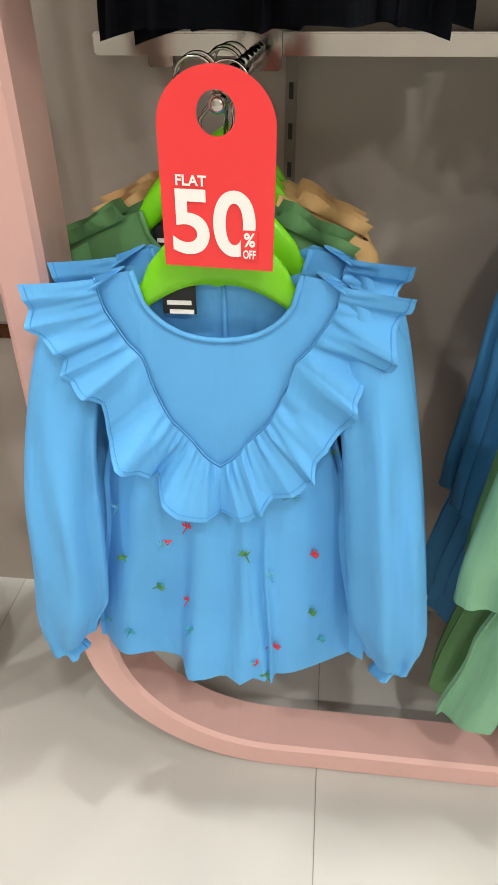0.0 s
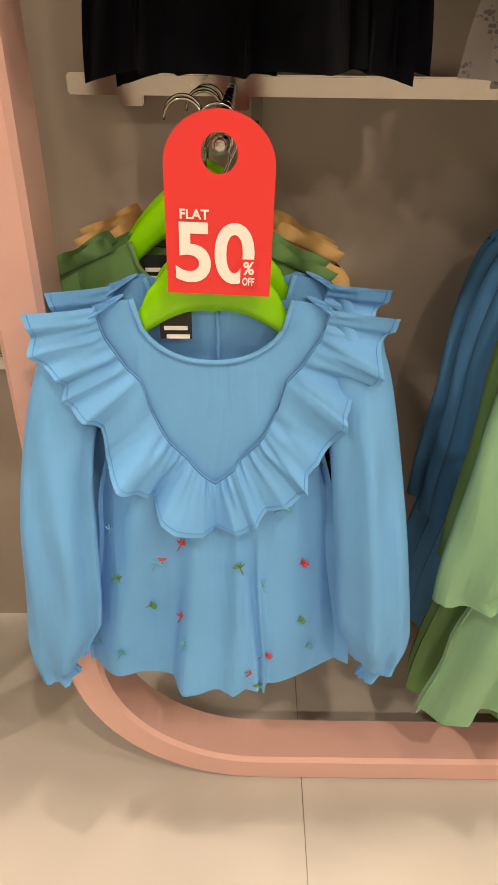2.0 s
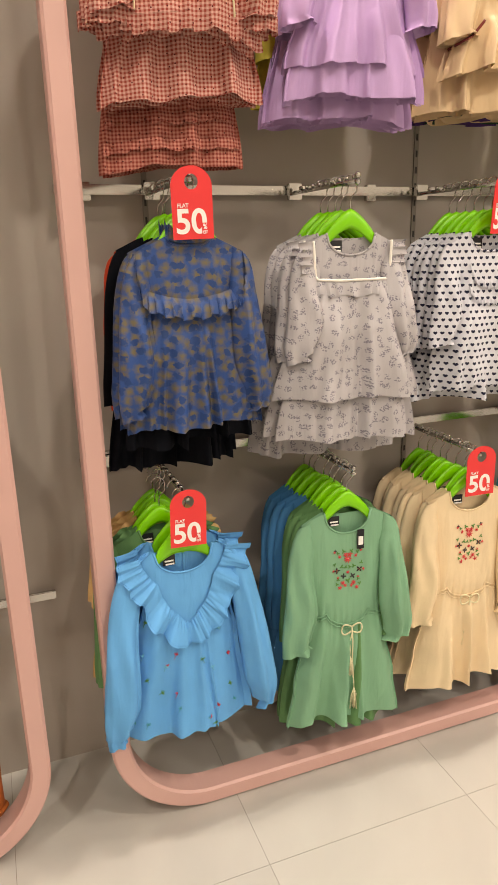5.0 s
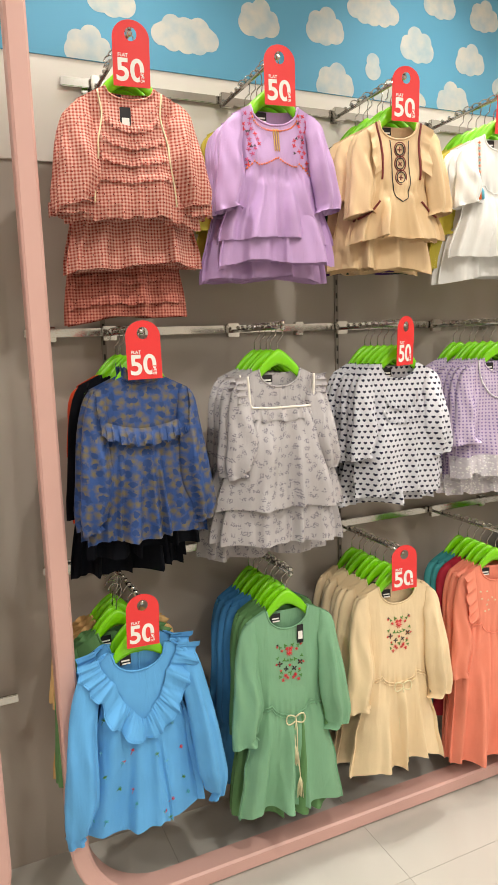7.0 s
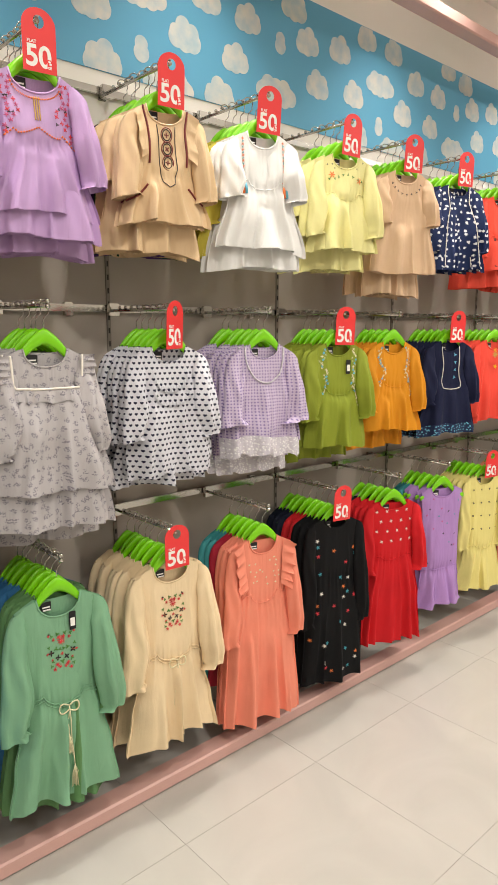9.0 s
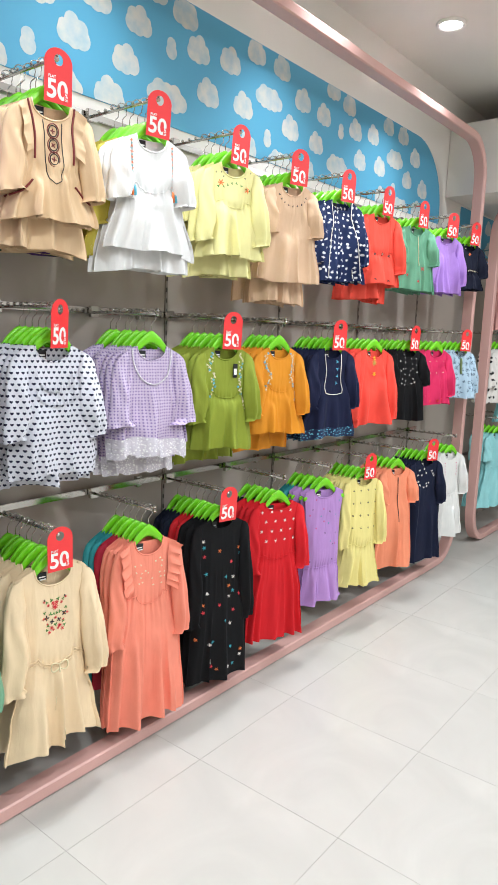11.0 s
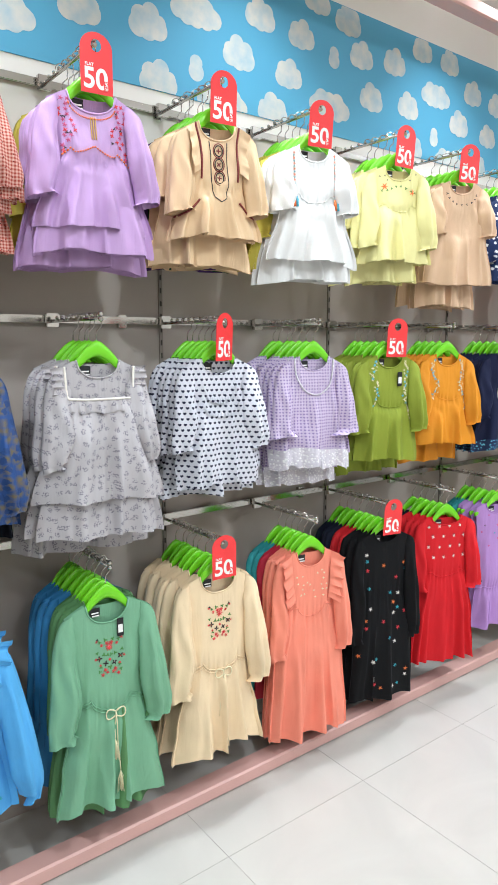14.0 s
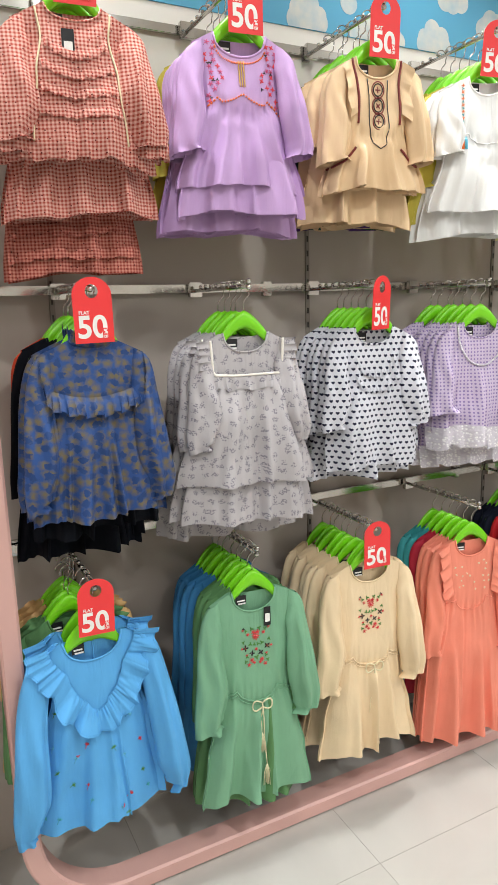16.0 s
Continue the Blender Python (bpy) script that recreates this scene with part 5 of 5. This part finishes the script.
    bei2 = longer("beige_tunic", "plain beige tunic hanging behind", "tunic", 0.62, bei, 88, 0.15)
    cor2 = longer("coral_tunic", "plain coral tunic hanging behind", "tunic", 0.56, cor, 89, 0.15)
    hang(2, 0, [(ging, 2), (ging2, 2), (ging3, 2)], yaw=-6, tag=True)
    hang(2, 1, [(purp, 2), (purp2, 3), (yeld, 1)], yaw=-8, tag=True)
    hang(2, 2, [(tan, 2), (tan2, 3), (dgr, 1), (plum, 1)], yaw=-12, tag=True)
    hang(2, 3, [(wh, 1), (wh2, 2), (yeld, 3)], yaw=-16, tag=True)
    hang(2, 4, [(yel, 2), (yel2, 3)], yaw=-18, tag=True)
    hang(2, 5, [(bei, 2), (bei2, 3)], yaw=-20, tag=True)
    hang(2, 6, [(ndot, 5)], yaw=-22, tag=True)
    hang(2, 7, [(cor, 2), (cor2, 3)], yaw=-22, tag=True)
    hang(2, 8, [(grn, 5)], yaw=-24, tag=True)
    hang(2, 9, [(vio, 4)], yaw=-24, tag=True)
    hang(2, 10, [(nvt, 4)], yaw=-24, tag=True)


def neighbours():
    """What shows of the bays on either side."""
    fb = fabric
    rust, _ = simple("plain_tee", "rust-orange printed tee hanging in the adjoining bay", "tee", 0.36, fb("rust_print", "#d0743a", "#5a2c20", "ditsy", 1.6), 91, dict(SHORT), hem=0.15)
    tee, tc = simple("printed_tee", "white tee with red printed shapes in the adjoining bay", "tee", 0.42, fb("white_print_tee", "#e6dfe0", "#c8383c", "stars", 2.0), 92, dict(SHORT), hem=0.16)
    denim, _ = simple("denim_skirt", "frayed dark denim skirt in the adjoining bay", "skirt", 0.52, fb("denim", "#33506b"), 93, None, hem=0.17)
    hang_at(-0.57, 1.36, [(tee, 1), (rust, 2), (denim, 3)], yaw=14, seed=901)
    hang_at(-0.95, 1.36, [(rust, 2), (tee, 2)], yaw=4, seed=902)
    trousers("rust_canvas", "#9c5322", -0.56)
    aqua, _ = simple("aqua_dress", "pale aqua cotton dress in the far bay", "dress", 0.72, fb("aqua", "#9fd8da"), 94, dict(SHORT), hem=0.17, waist=0.4)
    polka, _ = simple("polka_shirt", "white top with black polka dots in the far bay", "top", 0.55, fb("polka", "#e4e0da", "#222222", "stars", 2.2), 95, dict(THREEQ), hem=0.16)
    rose, _ = simple("rose_dress", "dusty rose dress in the far bay", "dress", 0.62, fb("rose", "#cf9a92"), 96, dict(SHORT), hem=0.15)
    hang_at(5.0, 1.0, [(aqua, 5)], yaw=-20, seed=903)
    hang_at(5.42, 1.0, [(rose, 4)], yaw=-20, seed=904)
    hang_at(4.95, 1.66, [(polka, 4)], yaw=-20, seed=905)
    hang_at(5.4, 1.66, [(aqua, 3)], yaw=-20, seed=906)
    hang_at(5.0, 2.3, [(rose, 3)], yaw=-20, seed=907)


def trousers(name, col, x):
    """Folded trousers hanging by a lime clip."""
    m = fabric(name, col, rough=0.8)
    root = tagged(new("trousers"), "rust-brown canvas trousers hanging from a lime clip", "trousers")
    root.matrix_basis = pose(x, -0.33, 0.80, 0, 0, 20)
    for sg in (-1, 1):
        bm = bmesh.new()

        def fn(u, v, sg=sg):
            a = 2 * math.pi * u
            h = 0.058 - 0.02 * v
            f = 1 + 0.08 * math.sin(3 * a + 6 * v)
            return Vector((sg * (0.035 + 0.008 * v) + h * f * math.cos(a), 0.02 * sg + 0.45 * h * f * math.sin(a), -0.07 - 0.6 * v))
        sheet(bm, fn, 20, 20, closed=True)
        part("leg", bm, m, root)
        bm = bmesh.new()
        tube(bm, [Vector((sg * 0.043 + 0.04 * math.cos(a), 0.02 * sg + 0.019 * math.sin(a), -0.655)) for a in (2 * math.pi * k / 20 for k in range(21))], 0.006, 6, cap=False)
        part("turn_up", bm, m, root)
    part("waistband", box(bmesh.new(), -0.09, 0.09, -0.022, 0.022, -0.10, -0.065, 0.006), m, root)
    part("clip", box(bmesh.new(), -0.012, 0.012, -0.03, 0.03, -0.09, -0.03, 0.005), M_HANGER, root, "lime plastic clip")
    part("hook", tube(bmesh.new(), [(0, 0, -0.03), (0, 0, 0.0), (0.012, 0, 0.012), (0, 0, 0.024), (-0.012, 0, 0.012)], 0.0018, 6), M_CHROME, root)
    arm = put(ARM, pose(x, TIP_Y, 0.812))
    return arm


stock()
neighbours()


# ---- ceiling fittings ----
def downlights():
    m = bpy.data.materials.new("lamp_glow")
    m.use_nodes = True
    b = m.node_tree.nodes["Principled BSDF"]
    b.inputs["Emission Color"].default_value, b.inputs["Emission Strength"].default_value = (1, 0.96, 0.9, 1), 12
    # the added fill rows at y -1.9 and -3.6 get the same fittings
    for x, y in LAMPS:
        root = tagged(new("downlight"), "round recessed white ceiling downlight, lit; rows out in the room added as fill", "downlight", group="ceiling downlights")
        root.location = (x, y, CEIL)
        bm = bmesh.new()
        ring = [Vector((0.07 * math.cos(a), 0.07 * math.sin(a), -0.006)) for a in (2 * math.pi * k / 24 for k in range(25))]
        tube(bm, ring, 0.012, 8, cap=False)
        part("rim", bm, M_WHITE, root)
        bm = bmesh.new()
        bmesh.ops.create_cone(bm, cap_ends=True, segments=24, radius1=0.058, radius2=0.058, depth=0.006, matrix=Matrix.Translation((0, 0, -0.006)))
        part("lens", bm, m, root, "glowing lens", smooth=False)


downlights()


# ---- floor tiles ----
def tiles():
    T, g = 0.6, 0.0007
    bm = box(bmesh.new(), g, T - g, g, T - g, -0.001, 0.0)
    first = part("tile", bm, M_TILE, FLOOR, smooth=False)
    first.location = (0.115 - 1.2, -0.58, 0)
    for i in range(-4, 13):
        for j in range(-9, 1):
            x, y = 0.115 + T * i, -0.58 + T * j
            if (i, j) == (-2, 0):
                continue
            ob = bpy.data.objects.new("tile", first.data)
            scene.collection.objects.link(ob)
            ob.parent = FLOOR
            ob.location = (x, y, 0)


tiles()
